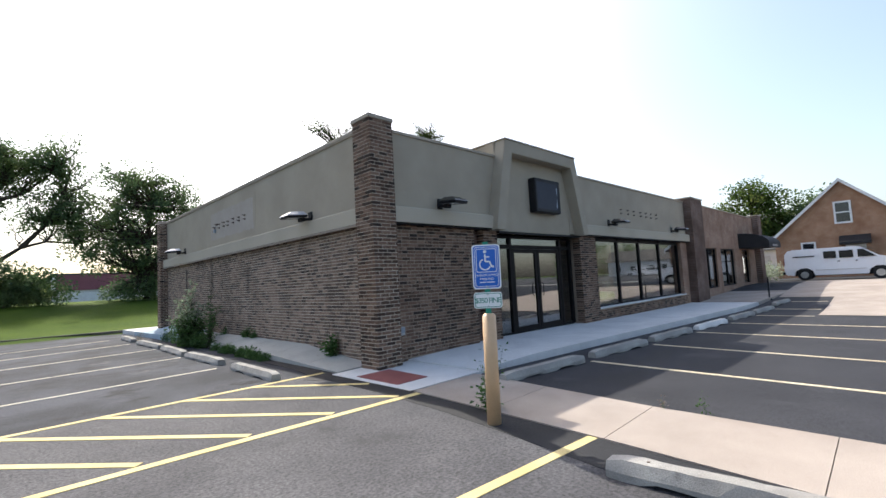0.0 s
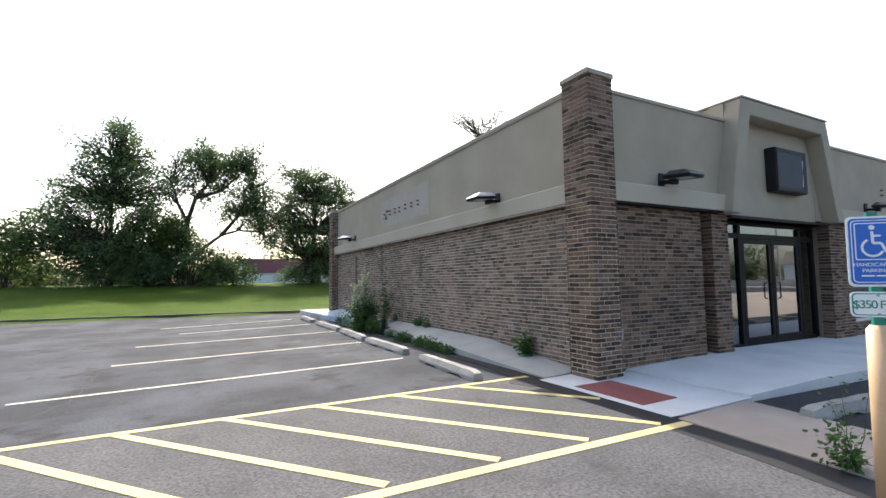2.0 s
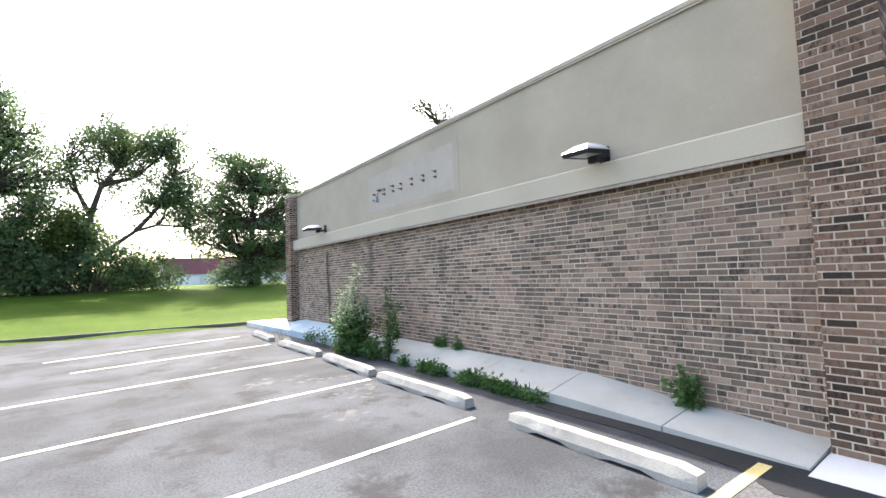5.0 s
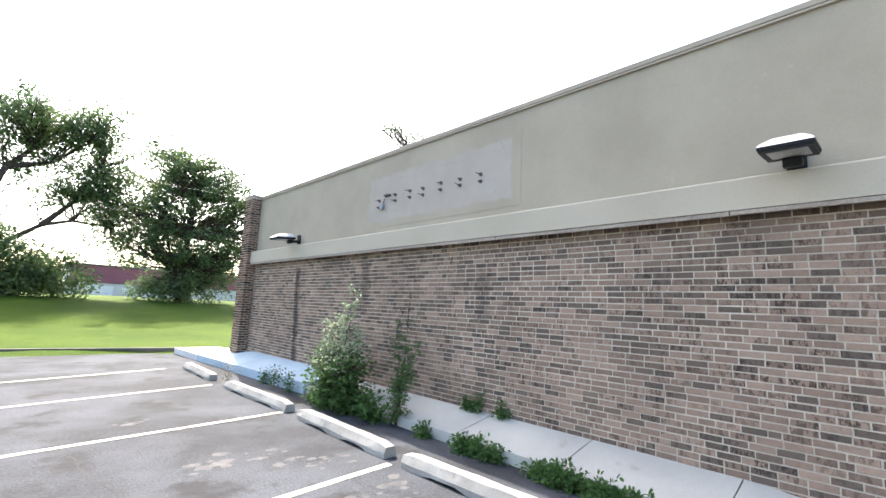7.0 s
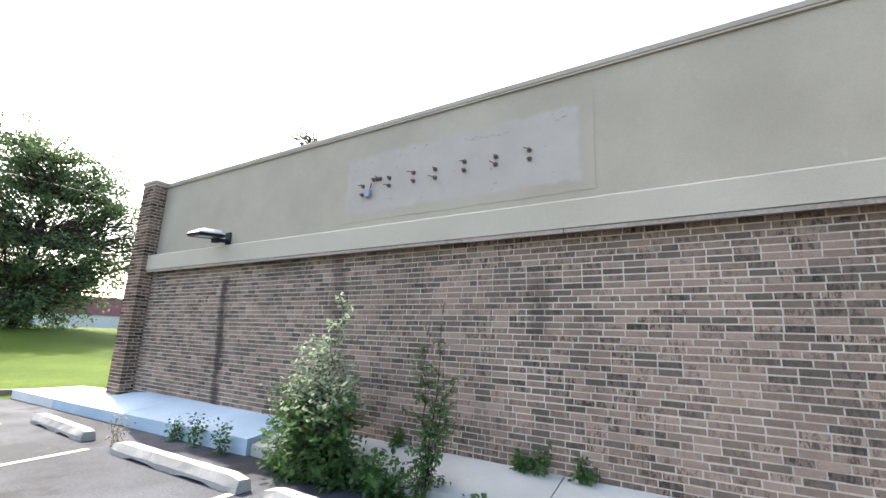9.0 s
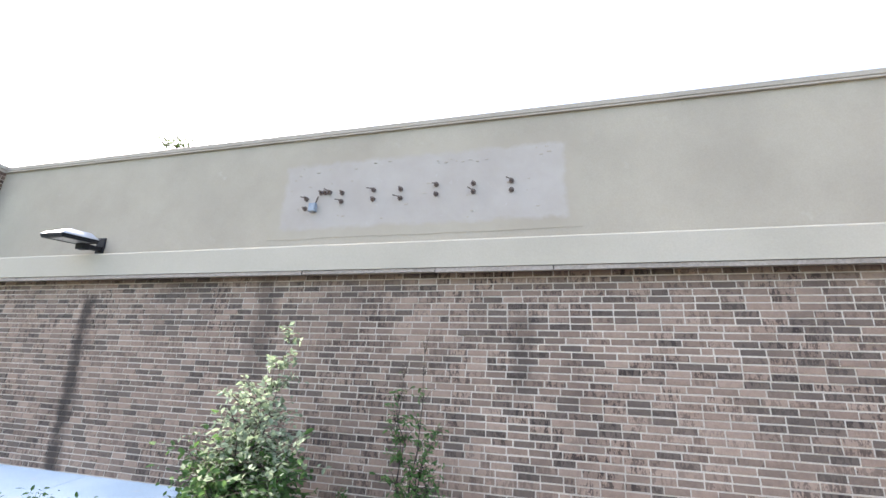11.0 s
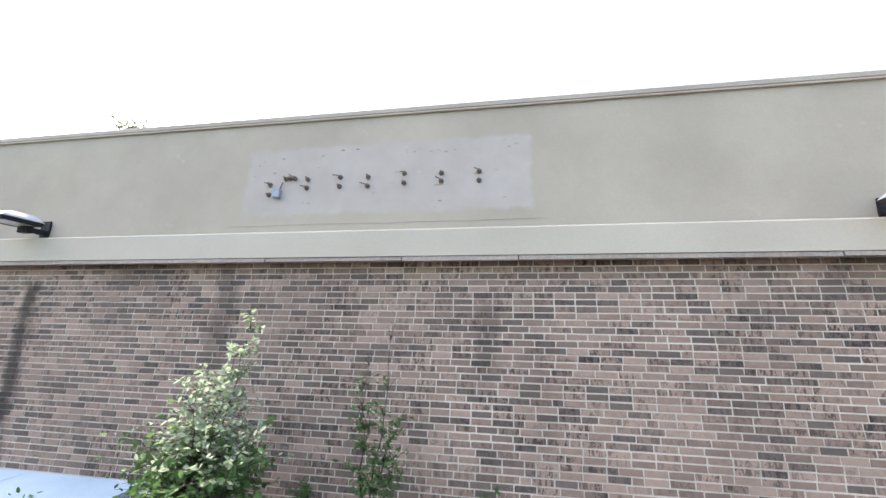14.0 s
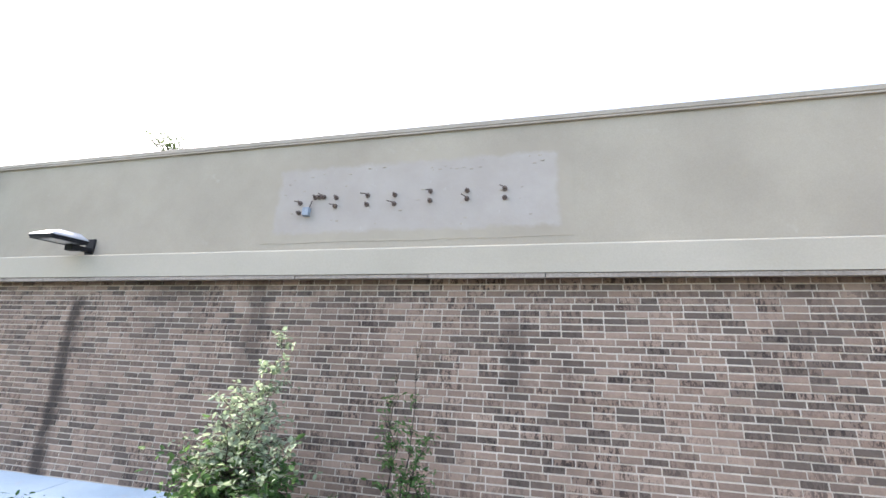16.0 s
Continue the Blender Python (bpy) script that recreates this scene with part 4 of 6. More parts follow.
solid("wall_neighbour_end", boxes((29.9, 30.2, 0.31, 12, -0.6, 4.55)), BRICK_FAR, "brick end wall of the next unit", kind="structure", m=F)
solid("wall_neighbour_inner", boxes((18.6, 29.8, 4.0, 4.2, -0.3, 4.2)), PLASTER_DIM, "pale inner wall of the next unit, coloured dim", kind="structure", m=F)
solid("roof_neighbour", boxes((17.3, 29.9, 0.31, 12, 4.2, 4.3)), ROOF_MEMBRANE, "flat roof of the next unit", kind="structure", m=F)
solid("coping_neighbour", boxes((18.9, 30.2, -0.03, 0.33, 4.552, 4.6)), COPING, "coping on the next unit", kind="structure", m=F)
for nm, a, b, z in (("pier_middle", 17.25, 18.85, 4.68), ("pier_end", 30.2, 31.2, 4.7)):
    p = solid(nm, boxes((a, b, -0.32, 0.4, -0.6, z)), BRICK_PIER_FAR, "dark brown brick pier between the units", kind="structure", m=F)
    part("cap", boxes((a - 0.03, b + 0.03, -0.35, 0.43, z, z + 0.06)), COPING, p)
for i, (a, b) in enumerate(((19.4, 21.75), (22.5, 25.2))):
    framed("window_neighbour_%d" % (i + 1), "dark framed window with pale curtains", a, b, 0.48, 2.46, 0.12, ((a + b) / 2,), (), F, fw=0.1)
    cu = thing("curtain", "pale drawn curtain behind the window, coloured dim", "curtain", "curtains", F)
    bm = bmesh.new()
    pv = None
    for k in range(60):
        x = a + (b - a) * k / 59
        c = [bm.verts.new((x, 0.4 + 0.03 * math.sin(k * 1.3), z)) for z in (0.2, 2.7)]
        if pv:
            bm.faces.new((pv[0], c[0], c[1], pv[1]))
        pv = c
    part("fabric", bm, PLASTER_DIM, cu)
    part("rod", cyl(bmesh.new(), (a, 0.4, 2.7), (b, 0.4, 2.7), 0.015), BLACK_METAL, cu)
framed("door_neighbour", "dark glazed door under the awning", 27.0, 28.6, 0.05, 2.44, 0.15, (), (2.1,), F, fw=0.12)
solid("wall_neighbour_jamb", boxes((26.8, 26.95, 0.0, 0.3, 0.0, 2.48), (26.95, 28.65, 0.0, 0.3, -0.3, 0.0)), BRICK_FAR, "brick jamb and threshold beside the door", kind="structure", m=F)
aw = thing("awning", "black rounded canvas awning over the neighbouring door", "awning", m=F)
bm = bmesh.new()
prof = [(0.0, 2.5), (0.0, 3.4), *[(-1.5 * math.sin(k * math.pi / 20), 2.75 + 0.65 * math.cos(k * math.pi / 20)) for k in range(1, 11)], (-1.5, 2.5)]
profile_x(bm, prof, 26.3, 29.6)
part("canvas", bm, AWNING, aw)
for x in (26.32, 29.58):
    bm = bmesh.new()
    cyl(bm, (x, 0, 2.52), (x, -1.45, 2.52), 0.015, seg=6)
    part("strut", bm, BLACK_METAL, aw)
part("lettering_bar", boxes((27.2, 28.6, -1.512, -1.505, 2.56, 2.68)), GALV, aw, "pale unreadable lettering")


# ---- wall lamps ----
def wall_lamp(m, hood_mat, label):
    """Shoebox flood lamp: bracket, sloped housing, lens. It points along -y from the wall."""
    ob = thing("wall_lamp", label, "wall lamp", "wall lamps", m)
    part("wall_plate", boxes((-0.075, 0.075, -0.025, 0.0, -0.12, 0.1), bev=0.004), BLACK_METAL, ob)
    part("arm", boxes((-0.045, 0.045, -0.21, -0.026, -0.09, -0.03), bev=0.006), BLACK_METAL, ob)
    bm = bmesh.new()
    lo = [(-0.19, -0.66), (0.19, -0.66), (0.19, -0.18), (-0.19, -0.18)]
    hi = [(-0.1, -0.5), (0.1, -0.5), (0.1, -0.24), (-0.1, -0.24)]
    b = [bm.verts.new((x * 1.01, y, 0.026)) for x, y in lo]
    d = [bm.verts.new((x * 0.93, -0.42 + (y + 0.42) * 0.9, 0.05)) for x, y in lo]
    c = [bm.verts.new((x, y, 0.115)) for x, y in hi]
    for p, q in ((b, d), (d, c)):
        for i in range(4):
            bm.faces.new((p[i], p[(i + 1) % 4], q[(i + 1) % 4], q[i]))
    bm.faces.new(c), bm.faces.new(b[::-1])
    bmesh.ops.recalc_face_normals(bm, faces=bm.faces[:])
    part("hood", bm, hood_mat, ob)
    part("housing", boxes((-0.19, 0.19, -0.66, -0.18, -0.005, 0.025), bev=0.006), BLACK_METAL, ob)
    part("knuckle", boxes((-0.07, 0.07, -0.3, -0.2, -0.11, -0.026), bev=0.01), BLACK_METAL, ob)
    part("lens_frame", boxes((-0.18, 0.18, -0.65, -0.6, -0.025, -0.006), (-0.18, 0.18, -0.24, -0.19, -0.025, -0.006), (-0.18, -0.14, -0.599, -0.241, -0.025, -0.006), (0.14, 0.18, -0.599, -0.241, -0.025, -0.006)), BLACK_METAL, ob)
    part("lens", boxes((-0.139, 0.139, -0.598, -0.242, -0.02, -0.008)), LENS, ob, "pale frosted lens")
    return ob


lamp = wall_lamp(pose(WX, 2.68, 3.16, 0, 0, -90) @ pose(0, 0, 0, 6), HOOD_SKY_PALE, "black shoebox flood lamp, hood coloured pale for its sky reflection")
copy_thing(lamp, pose(WX, 12.24, 3.2, 0, 0, -90) @ pose(0, 0, 0, 6))
lamp = wall_lamp(F @ pose(1.93, 0, 3.2, 6), LAMP_TOP, "dark bronze shoebox flood lamp on the stucco wall")
for u in (9.75, 15.5):
    copy_thing(lamp, F @ pose(u, 0, 3.2, 6))

# ---- blank box sign on the portal ----
sg = thing("box_sign", "black square box sign with an empty dark face", "sign", m=F)
part("case", boxes((5.26, 6.46, -0.2, 0.009, 3.24, 4.16), bev=0.015), BLACK_METAL, sg)
part("face", boxes((5.33, 6.33, -0.208, -0.201, 3.33, 4.07)), SIGN_FACE, sg, "empty dark blue face")
part("rim", boxes((5.28, 5.33, -0.215, -0.202, 3.26, 4.14), (6.33, 6.44, -0.215, -0.202, 3.26, 4.14), (5.331, 6.329, -0.215, -0.202, 4.07, 4.14), (5.331, 6.329, -0.215, -0.202, 3.26, 3.33)), BLACK_METAL, sg)
bm = bmesh.new()
vs = [bm.verts.new(p) for p in ((6.26, -0.213, 3.95), (6.32, -0.213, 3.98), (6.3, -0.213, 3.4), (6.24, -0.213, 3.38), (6.3, -0.214, 3.7))]
bm.faces.new((vs[0], vs[1], vs[4])), bm.faces.new((vs[4], vs[2], vs[3]))
part("torn_edge", bm, SIGN_INNER, sg, "torn pale edge of the old face")


# ---- leftover sign fittings ----
def fitting(m, seed, flag, group):
    rnd = random.Random(seed)
    ob = thing("sign_fitting", "rusty bolt and conduit stub sticking out of stucco", "fitting", group, m)
    bm = bmesh.new()
    cyl(bm, (0, 0, 0), (0, -0.015, 0), 0.03, seg=10)
    part("collar", bm, RUST, ob)
    bm = bmesh.new()
    cyl(bm, (0, -0.015, 0), (0, -0.06, rnd.uniform(-0.01, 0.01)), 0.014, seg=8)
    if flag:
        cyl(bm, (0, -0.055, 0), (rnd.uniform(-0.08, -0.04), -0.065, rnd.uniform(-0.01, 0.04)), 0.007, seg=6)
    part("stub", bm, RUST, ob)
    return ob


for i, (y, za, zb) in enumerate(((9.03, 3.69, 3.56), (8.54, 3.74, 3.63), (8.12, 3.75, 3.63), (7.77, 3.735, 3.62), (7.33, 3.76, 3.64), (6.89, 3.74, 3.64), (6.46, 3.74, 3.63))):
    for k, z in enumerate((za, zb)):
        fitting(pose(WX - 0.003, y, z, 0, 0, -90), i * 2 + k, (i + k) % 2 == 0, "side sign fittings")
for dx in (-0.06, 0.0, 0.06):
    fitting(pose(WX - 0.003, 8.77 + dx, 3.76, 0, 0, -90), 40 + int(dx * 100), dx < 0, "side sign fittings")
jb = thing("junction_box", "small blue electrical junction box on the wall", "junction box", m=pose(WX - 0.003, 8.91, 3.56, 0, 0, -90))
part("case", boxes((-0.045, 0.045, -0.06, 0, -0.055, 0.055), bev=0.006), BLUE_BOX, jb)
part("conduit", cyl(bmesh.new(), (0.03, -0.03, 0.055), (0.05, -0.02, 0.15), 0.008, seg=6), RUST, jb)
for i, u in enumerate((10.75, 11.3, 11.8, 12.4, 12.9, 13.4, 13.9)):
    for k, z in enumerate((3.72, 3.58)):
        fitting(F @ pose(u, 0, z), 60 + i * 2 + k, (i + k) % 2 == 0, "front sign fittings")
ob = thing("outlet_box", "small weatherproof outlet box on the brick wall", "outlet box", m=F @ pose(0.72, 0, 0.62))
part("case", boxes((-0.05, 0.05, -0.07, 0.0, -0.08, 0.08), bev=0.006), GALV, ob)
part("cover", boxes((-0.045, 0.045, -0.078, -0.071, -0.03, 0.07)), BLUE_BOX, ob, "bluish cover flap")

# ---- accessible parking sign on its bollard ----
yaw = -48
bp = thing("parking_sign_post", "tan sleeved bollard carrying blue and green parking signs", "sign post", m=pose(-1.05, -3.4, 0.0, 0, 0, yaw) @ pose(0, 0, 0, 0, 0.5))
bm = bmesh.new()
cyl(bm, (0, 0, 0), (0, 0, 1.13), 0.075, 0.072, 28)
cyl(bm, (0, 0, 1.13), (0, 0, 1.16), 0.072, 0.05, 28)
bmesh.ops.remove_doubles(bm, verts=bm.verts[:], dist=0.0005)
for f in bm.faces:
    f.smooth = len(f.verts) == 4
part("sleeve", bm, POST, bp)
part("channel_post", boxes((-0.03, 0.03, 0.0, 0.012, 1.1, 1.93), (-0.03, -0.02, 0.012, 0.03, 1.1, 1.93), (0.02, 0.03, 0.012, 0.03, 1.1, 1.93)), SIGN_GREEN, bp, "dark green channel post")


def plate(bm, x0, x1, z0, z1, y, r, t=0.003):
    pts = []
    for cx, cz, a in ((x1 - r, z1 - r, 0), (x0 + r, z1 - r, 90), (x0 + r, z0 + r, 180), (x1 - r, z0 + r, 270)):
        pts += [(cx + r * math.cos(radians(a + k * 15)), cz + r * math.sin(radians(a + k * 15))) for k in range(7)]
    f = [bm.verts.new((x, y - t, z)) for x, z in pts]
    b = [bm.verts.new((x, y, z)) for x, z in pts]
    bm.faces.new(f[::-1]), bm.faces.new(b)
    for i in range(len(pts)):
        bm.faces.new((f[i], f[(i + 1) % len(pts)], b[(i + 1) % len(pts)], b[i]))
    bmesh.ops.recalc_face_normals(bm, faces=bm.faces[:])
    return bm


def words(text, size, x, z, y, mat, parent, spacing=1.0):
    cu = bpy.data.curves.new("lettering", "FONT")
    cu.body, cu.size, cu.align_x, cu.extrude, cu.space_character = text, size, "CENTER", 0.001, spacing
    tmp = bpy.data.objects.new("lettering", cu)
    scene.collection.objects.link(tmp)
    me = bpy.data.meshes.new_from_object(tmp.evaluated_get(bpy.context.evaluated_depsgraph_get()))
    bpy.data.objects.remove(tmp)
    me.materials.clear()
    me.materials.append(mat)
    ob = new("lettering", me)
    ob.parent = parent
    ob.matrix_basis = pose(x, y, z, 90)
    return ob


blue = part("parking_panel", plate(bmesh.new(), -0.152, 0.152, 1.42, 1.9, 0.0, 0.035), SIGN_WHITE, bp, "blue and white accessible parking panel")
part("blue_border", plate(bmesh.new(), -0.138, 0.138, 1.434, 1.886, -0.0032, 0.03, 0.001), SIGN_BLUE, blue)
part("white_border", plate(bmesh.new(), -0.126, 0.126, 1.446, 1.874, -0.0044, 0.026, 0.001), SIGN_WHITE, blue)
part("blue_field", plate(bmesh.new(), -0.12, 0.12, 1.452, 1.868, -0.0056, 0.024, 0.001), SIGN_BLUE, blue)
part("emblem_border", plate(bmesh.new(), -0.108, 0.108, 1.6, 1.855, -0.0068, 0.012, 0.001), SIGN_WHITE, blue)
part("emblem_field", plate(bmesh.new(), -0.101, 0.101, 1.607, 1.848, -0.008, 0.01, 0.001), SIGN_BLUE, blue)
bm = bmesh.new()
Y = -0.0105


def stroke(bm, pts, w):
    for (ax, az), (bx, bz) in zip(pts, pts[1:]):
        cyl(bm, (ax, Y, az), (bx, Y, bz), w, seg=6)


cyl(bm, (-0.012, Y + 0.001, 1.822), (-0.012, Y - 0.002, 1.822), 0.017, seg=14)
stroke(bm, [(-0.012, 1.795), (-0.01, 1.715), (0.035, 1.715), (0.06, 1.655), (0.082, 1.663)], 0.0085)
stroke(bm, [(-0.01, 1.765), (0.035, 1.765)], 0.007)
stroke(bm, [(-0.012 + 0.058 * math.cos(radians(a)), 1.685 + 0.058 * math.sin(radians(a))) for a in range(115, 345, 10)], 0.0075)
for v in bm.verts:
    v.co.y = max(min(v.co.y, -0.0085), -0.0105)
part("wheelchair_emblem", bm, SIGN_WHITE, blue)
words("HANDICAPPED", 0.036, 0, 1.557, -0.0075, SIGN_WHITE, blue)
words("PARKING", 0.036, 0, 1.517, -0.0075, SIGN_WHITE, blue)
part("small_print", boxes((-0.08, -0.01, -0.0075, -0.0066, 1.488, 1.498), (0.0, 0.08, -0.0075, -0.0066, 1.488, 1.498)), SIGN_WHITE, blue)
fine = part("fine_panel", plate(bmesh.new(), -0.152, 0.152, 1.215, 1.385, 0.0, 0.03), SIGN_WHITE, bp, "white and green fine panel")
part("green_border", plate(bmesh.new(), -0.142, 0.142, 1.225, 1.375, -0.0032, 0.025, 0.001), SIGN_GREEN, fine)
part("white_field", plate(bmesh.new(), -0.135, 0.135, 1.232, 1.368, -0.0044, 0.022, 0.001), SIGN_WHITE, fine)
words("$350 FINE", 0.078, 0, 1.273, -0.0065, SIGN_GREEN, fine, 0.82)
for z in (1.87, 1.44, 1.36, 1.235):
    bm = bmesh.new()
    cyl(bm, (0, 0.0, z), (0, -0.012, z), 0.008, seg=8)
    part("bolt", bm, GALV, bp)

# ---- plants ----
def leaf_mesh(name, centres, sizes, mat, seed, droop=0.3, ratio=0.55):
    """Small folded leaves, each an island of its own."""
    rs = np.random.RandomState(seed)
    n = len(centres)
    c = np.asarray(centres, float)
    s = np.asarray(sizes, float)[:, None]
    d = rs.normal(size=(n, 3))
    d[:, 2] = d[:, 2] * 0.6 - droop
    d /= np.linalg.norm(d, axis=1)[:, None]
    up = rs.normal(size=(n, 3)) + np.array([0, 0, 1.2])
    w = np.cross(d, up)
    w /= np.linalg.norm(w, axis=1)[:, None] + 1e-9
    nn = np.cross(w, d)
    v = np.empty((n, 6, 3))
    v[:, 0] = c
    v[:, 1] = c + d * s * 0.35 + w * s * ratio * 0.5 + nn * s * 0.1
    v[:, 2] = c + d * s * 0.75 + w * s * ratio * 0.38 + nn * s * 0.07
    v[:, 3] = c + d * s
    v[:, 4] = c + d * s * 0.75 - w * s * ratio * 0.38 + nn * s * 0.07
    v[:, 5] = c + d * s * 0.35 - w * s * ratio * 0.5 + nn * s * 0.1
    idx = np.arange(n)[:, None] * 6
    f = np.concatenate([idx + np.array([[0, 1, 2, 3]]), idx + np.array([[0, 3, 4, 5]])])
    me = bpy.data.meshes.new(name)
    me.from_pydata(v.reshape(-1, 3).tolist(), [], f.tolist())
    me.materials.append(mat)
    return me


def limb(bm, pts, r0, r1, seg=6):
    prev = None
    n = len(pts) - 1
    for i, p in enumerate(pts):
        p = Vector(p)
        t = (Vector(pts[min(i + 1, n)]) - Vector(pts[max(i - 1, 0)])).normalized()
        q = t.to_track_quat("Z", "Y")
        r = r0 + (r1 - r0) * i / n
        ring = [bm.verts.new(p + q @ Vector((r * math.cos(6.2832 * k / seg), r * math.sin(6.2832 * k / seg), 0))) for k in range(seg)]
        if prev:
            for k in range(seg):
                f = bm.faces.new((prev[k], prev[(k + 1) % seg], ring[(k + 1) % seg], ring[k]))
                f.smooth = True
        prev = ring


def wander(a, b, n, amp, rnd):
    a, b = Vector(a), Vector(b)
    return [a.lerp(b, i / n) + Vector((rnd.uniform(-amp, amp), rnd.uniform(-amp, amp), rnd.uniform(-amp, amp) * 0.6)) * (0 if i in (0, n) else 1) for i in range(n + 1)]


def tree(label, pos, trunk, blobs, leaf, count, mat, seed, clumps=60, r=0.3, spread=0.55, boughs=()):
    """trunk: points of the stem; blobs: (x, y, z, rx, ry, rz, weight) the masses of the crown, all from the tree's foot."""
    rnd = random.Random(seed)
    ob = thing("tree", label, "tree", "trees", pose(*pos))
    bm = bmesh.new()
    limb(bm, trunk, r, r * 0.3, 8)
    for q in boughs:
        limb(bm, q, r * 0.62, r * 0.2, 7)
    tips = []
    tot = sum(b[6] for b in blobs)
    for b in blobs:
        for k in range(max(2, int(clumps * b[6] / tot))):
            while True:
                p = Vector((rnd.uniform(-1, 1), rnd.uniform(-1, 1), rnd.uniform(-1, 1)))
                if 0.25 < p.length < 1:
                    break
            tips.append(Vector((b[0] + p.x * b[3], b[1] + p.y * b[4], b[2] + p.z * b[5])))
    ctr = [Vector(t) for t in trunk] + [Vector(t) for q in boughs for t in q]
    for t in tips:
        s = min(ctr[1:], key=lambda c: (c - t).length + max(0, c.z - t.z + 0.5) * 2)
        pts = wander(s, t, 5, (t - s).length * 0.09, rnd)
        limb(bm, pts, min(r * 0.35, 0.03 + (t - s).length * 0.02), 0.015, 5)
        if rnd.random() < 0.7:
            e = t + Vector((rnd.uniform(-1, 1), rnd.uniform(-1, 1), rnd.uniform(0, 1))) * 1.2
            limb(bm, wander(pts[3], e, 3, 0.1, rnd), 0.03, 0.01, 4)
            tips.append(e) if len(tips) < clumps * 1.6 else None
    part("trunk", bm, BARK, ob)
    rs = np.random.RandomState(seed)
    ids = rs.randint(0, len(tips), count)
    ta = np.array([tuple(t) for t in tips])
    sc = rs.uniform(0.5, 1.3, len(tips))[ids][:, None] * spread
    c = ta[ids] + np.clip(rs.normal(size=(count, 3)), -1.25, 1.25) * sc * np.array([1.0, 1.0, 1.0])
    c[:, 2] = np.maximum(c[:, 2], 0.1)
    me = leaf_mesh("crown", c, rs.uniform(0.6, 1.3, count) * leaf, mat, seed)
    cr = new("crown", me)
    cr.parent = ob
    return ob


# big dense tree, open leaning tree, round tree, and the hedge mass at their feet
GZ = 1.1
tree("tall dense dark green tree behind the lawn", (-11.4, 38.5, GZ), [(0, 0, 0), (0.1, 0, 3), (-0.1, 0, 7), (0.3, 0, 10), (0.6, 0, 13.4)],
     [(0, 0, 3.0, 4.4, 3.5, 2.8, 5), (-1.8, 0, 7.0, 2.4, 2.4, 2.2, 2.6), (1.6, 0, 7.4, 2.7, 2.5, 2.6, 3), (-0.4, 0, 10.2, 2.3, 2, 1.8, 1.5), (0.7, 0, 12.3, 1.6, 1.4, 1.6, 0.9), (1.9, 0, 10.4, 1.3, 1.3, 1.2, 0.6), (-3.8, 0, 4.0, 2.4, 2.4, 2.2, 2)], 0.21, 29000, LEAF_DARK, 1, 330, 0.34, 0.5)
tree("open crowned leaning tree with bare limbs", (-6.6, 38.8, GZ - 0.8), [(0, 0, 0), (0.2, 0, 2.4), (0.5, 0, 4.2), (0.4, 0, 6.4), (1.0, 0, 8.6), (2.0, 0, 10.0), (2.6, 0, 12.0)],
     [(2.2, 0, 11.6, 2.7, 1.8, 1.5, 2.6), (4.6, 0, 11.6, 1.8, 1.5, 1.5, 1.4), (-0.7, 0, 10.0, 1.5, 1.3, 1.4, 0.8), (5.4, 0, 9.0, 1.7, 1.5, 1.7, 1.5), (6.2, 0, 6.8, 1.8, 1.4, 1.3, 1.2), (3.4, 0, 7.4, 1.5, 1.2, 1.0, 0.6), (2.6, 0, 9.2, 1.6, 1.2, 1.0, 0.6), (-0.6, 0, 5.0, 1.6, 1.5, 1.8, 1.3), (6.6, 0, 5.2, 1.2, 1.0, 0.8, 0.4)], 0.2, 24000, LEAF_DARK, 2, 190, 0.3, 0.56,
     [[(0.4, 0, 3.2), (1.6, 0, 4.2), (3.0, 0, 5.4), (4.4, 0, 5.9), (6.2, 0, 5.8)], [(0.4, 0, 6.4), (-0.3, 0, 8.0), (-0.8, 0, 9.8)], [(1.0, 0, 8.6), (3.0, 0, 9.4), (4.8, 0, 11.4)], [(3.0, 0, 5.4), (4.4, 0, 7.2), (5.4, 0, 9.2)]])
tree("round full crowned dark green tree", (4.2, 38.0, GZ), [(0, 0, 0), (-0.2, 0, 2.5), (0.2, 0, 5.0), (0.3, 0, 8.0), (0, 0, 10)],
     [(-0.4, 0, 8.9, 3.2, 2.6, 2.1, 2.2), (2.0, 0, 8.2, 3.0, 2.6, 2.2, 2.2), (-3.0, 0, 6.4, 2.3, 2.2, 2.4, 1.8), (0.4, 0, 4.0, 3.2, 2.6, 1.8, 2.2), (4.2, 0, 6.0, 2.4, 2.0, 2.6, 1.8), (3.0, 0, 3.2, 2.4, 2, 1.6, 1.2), (-2.6, 0, 3.4, 2.0, 2, 1.3, 0.7), (0.6, 0, 1.2, 2.6, 2, 1.0, 1.6), (-1.6, 0, 0.9, 1.8, 1.8, 0.8, 1.0)], 0.2, 38000, LEAF_DARK, 3, 330, 0.28, 0.42)


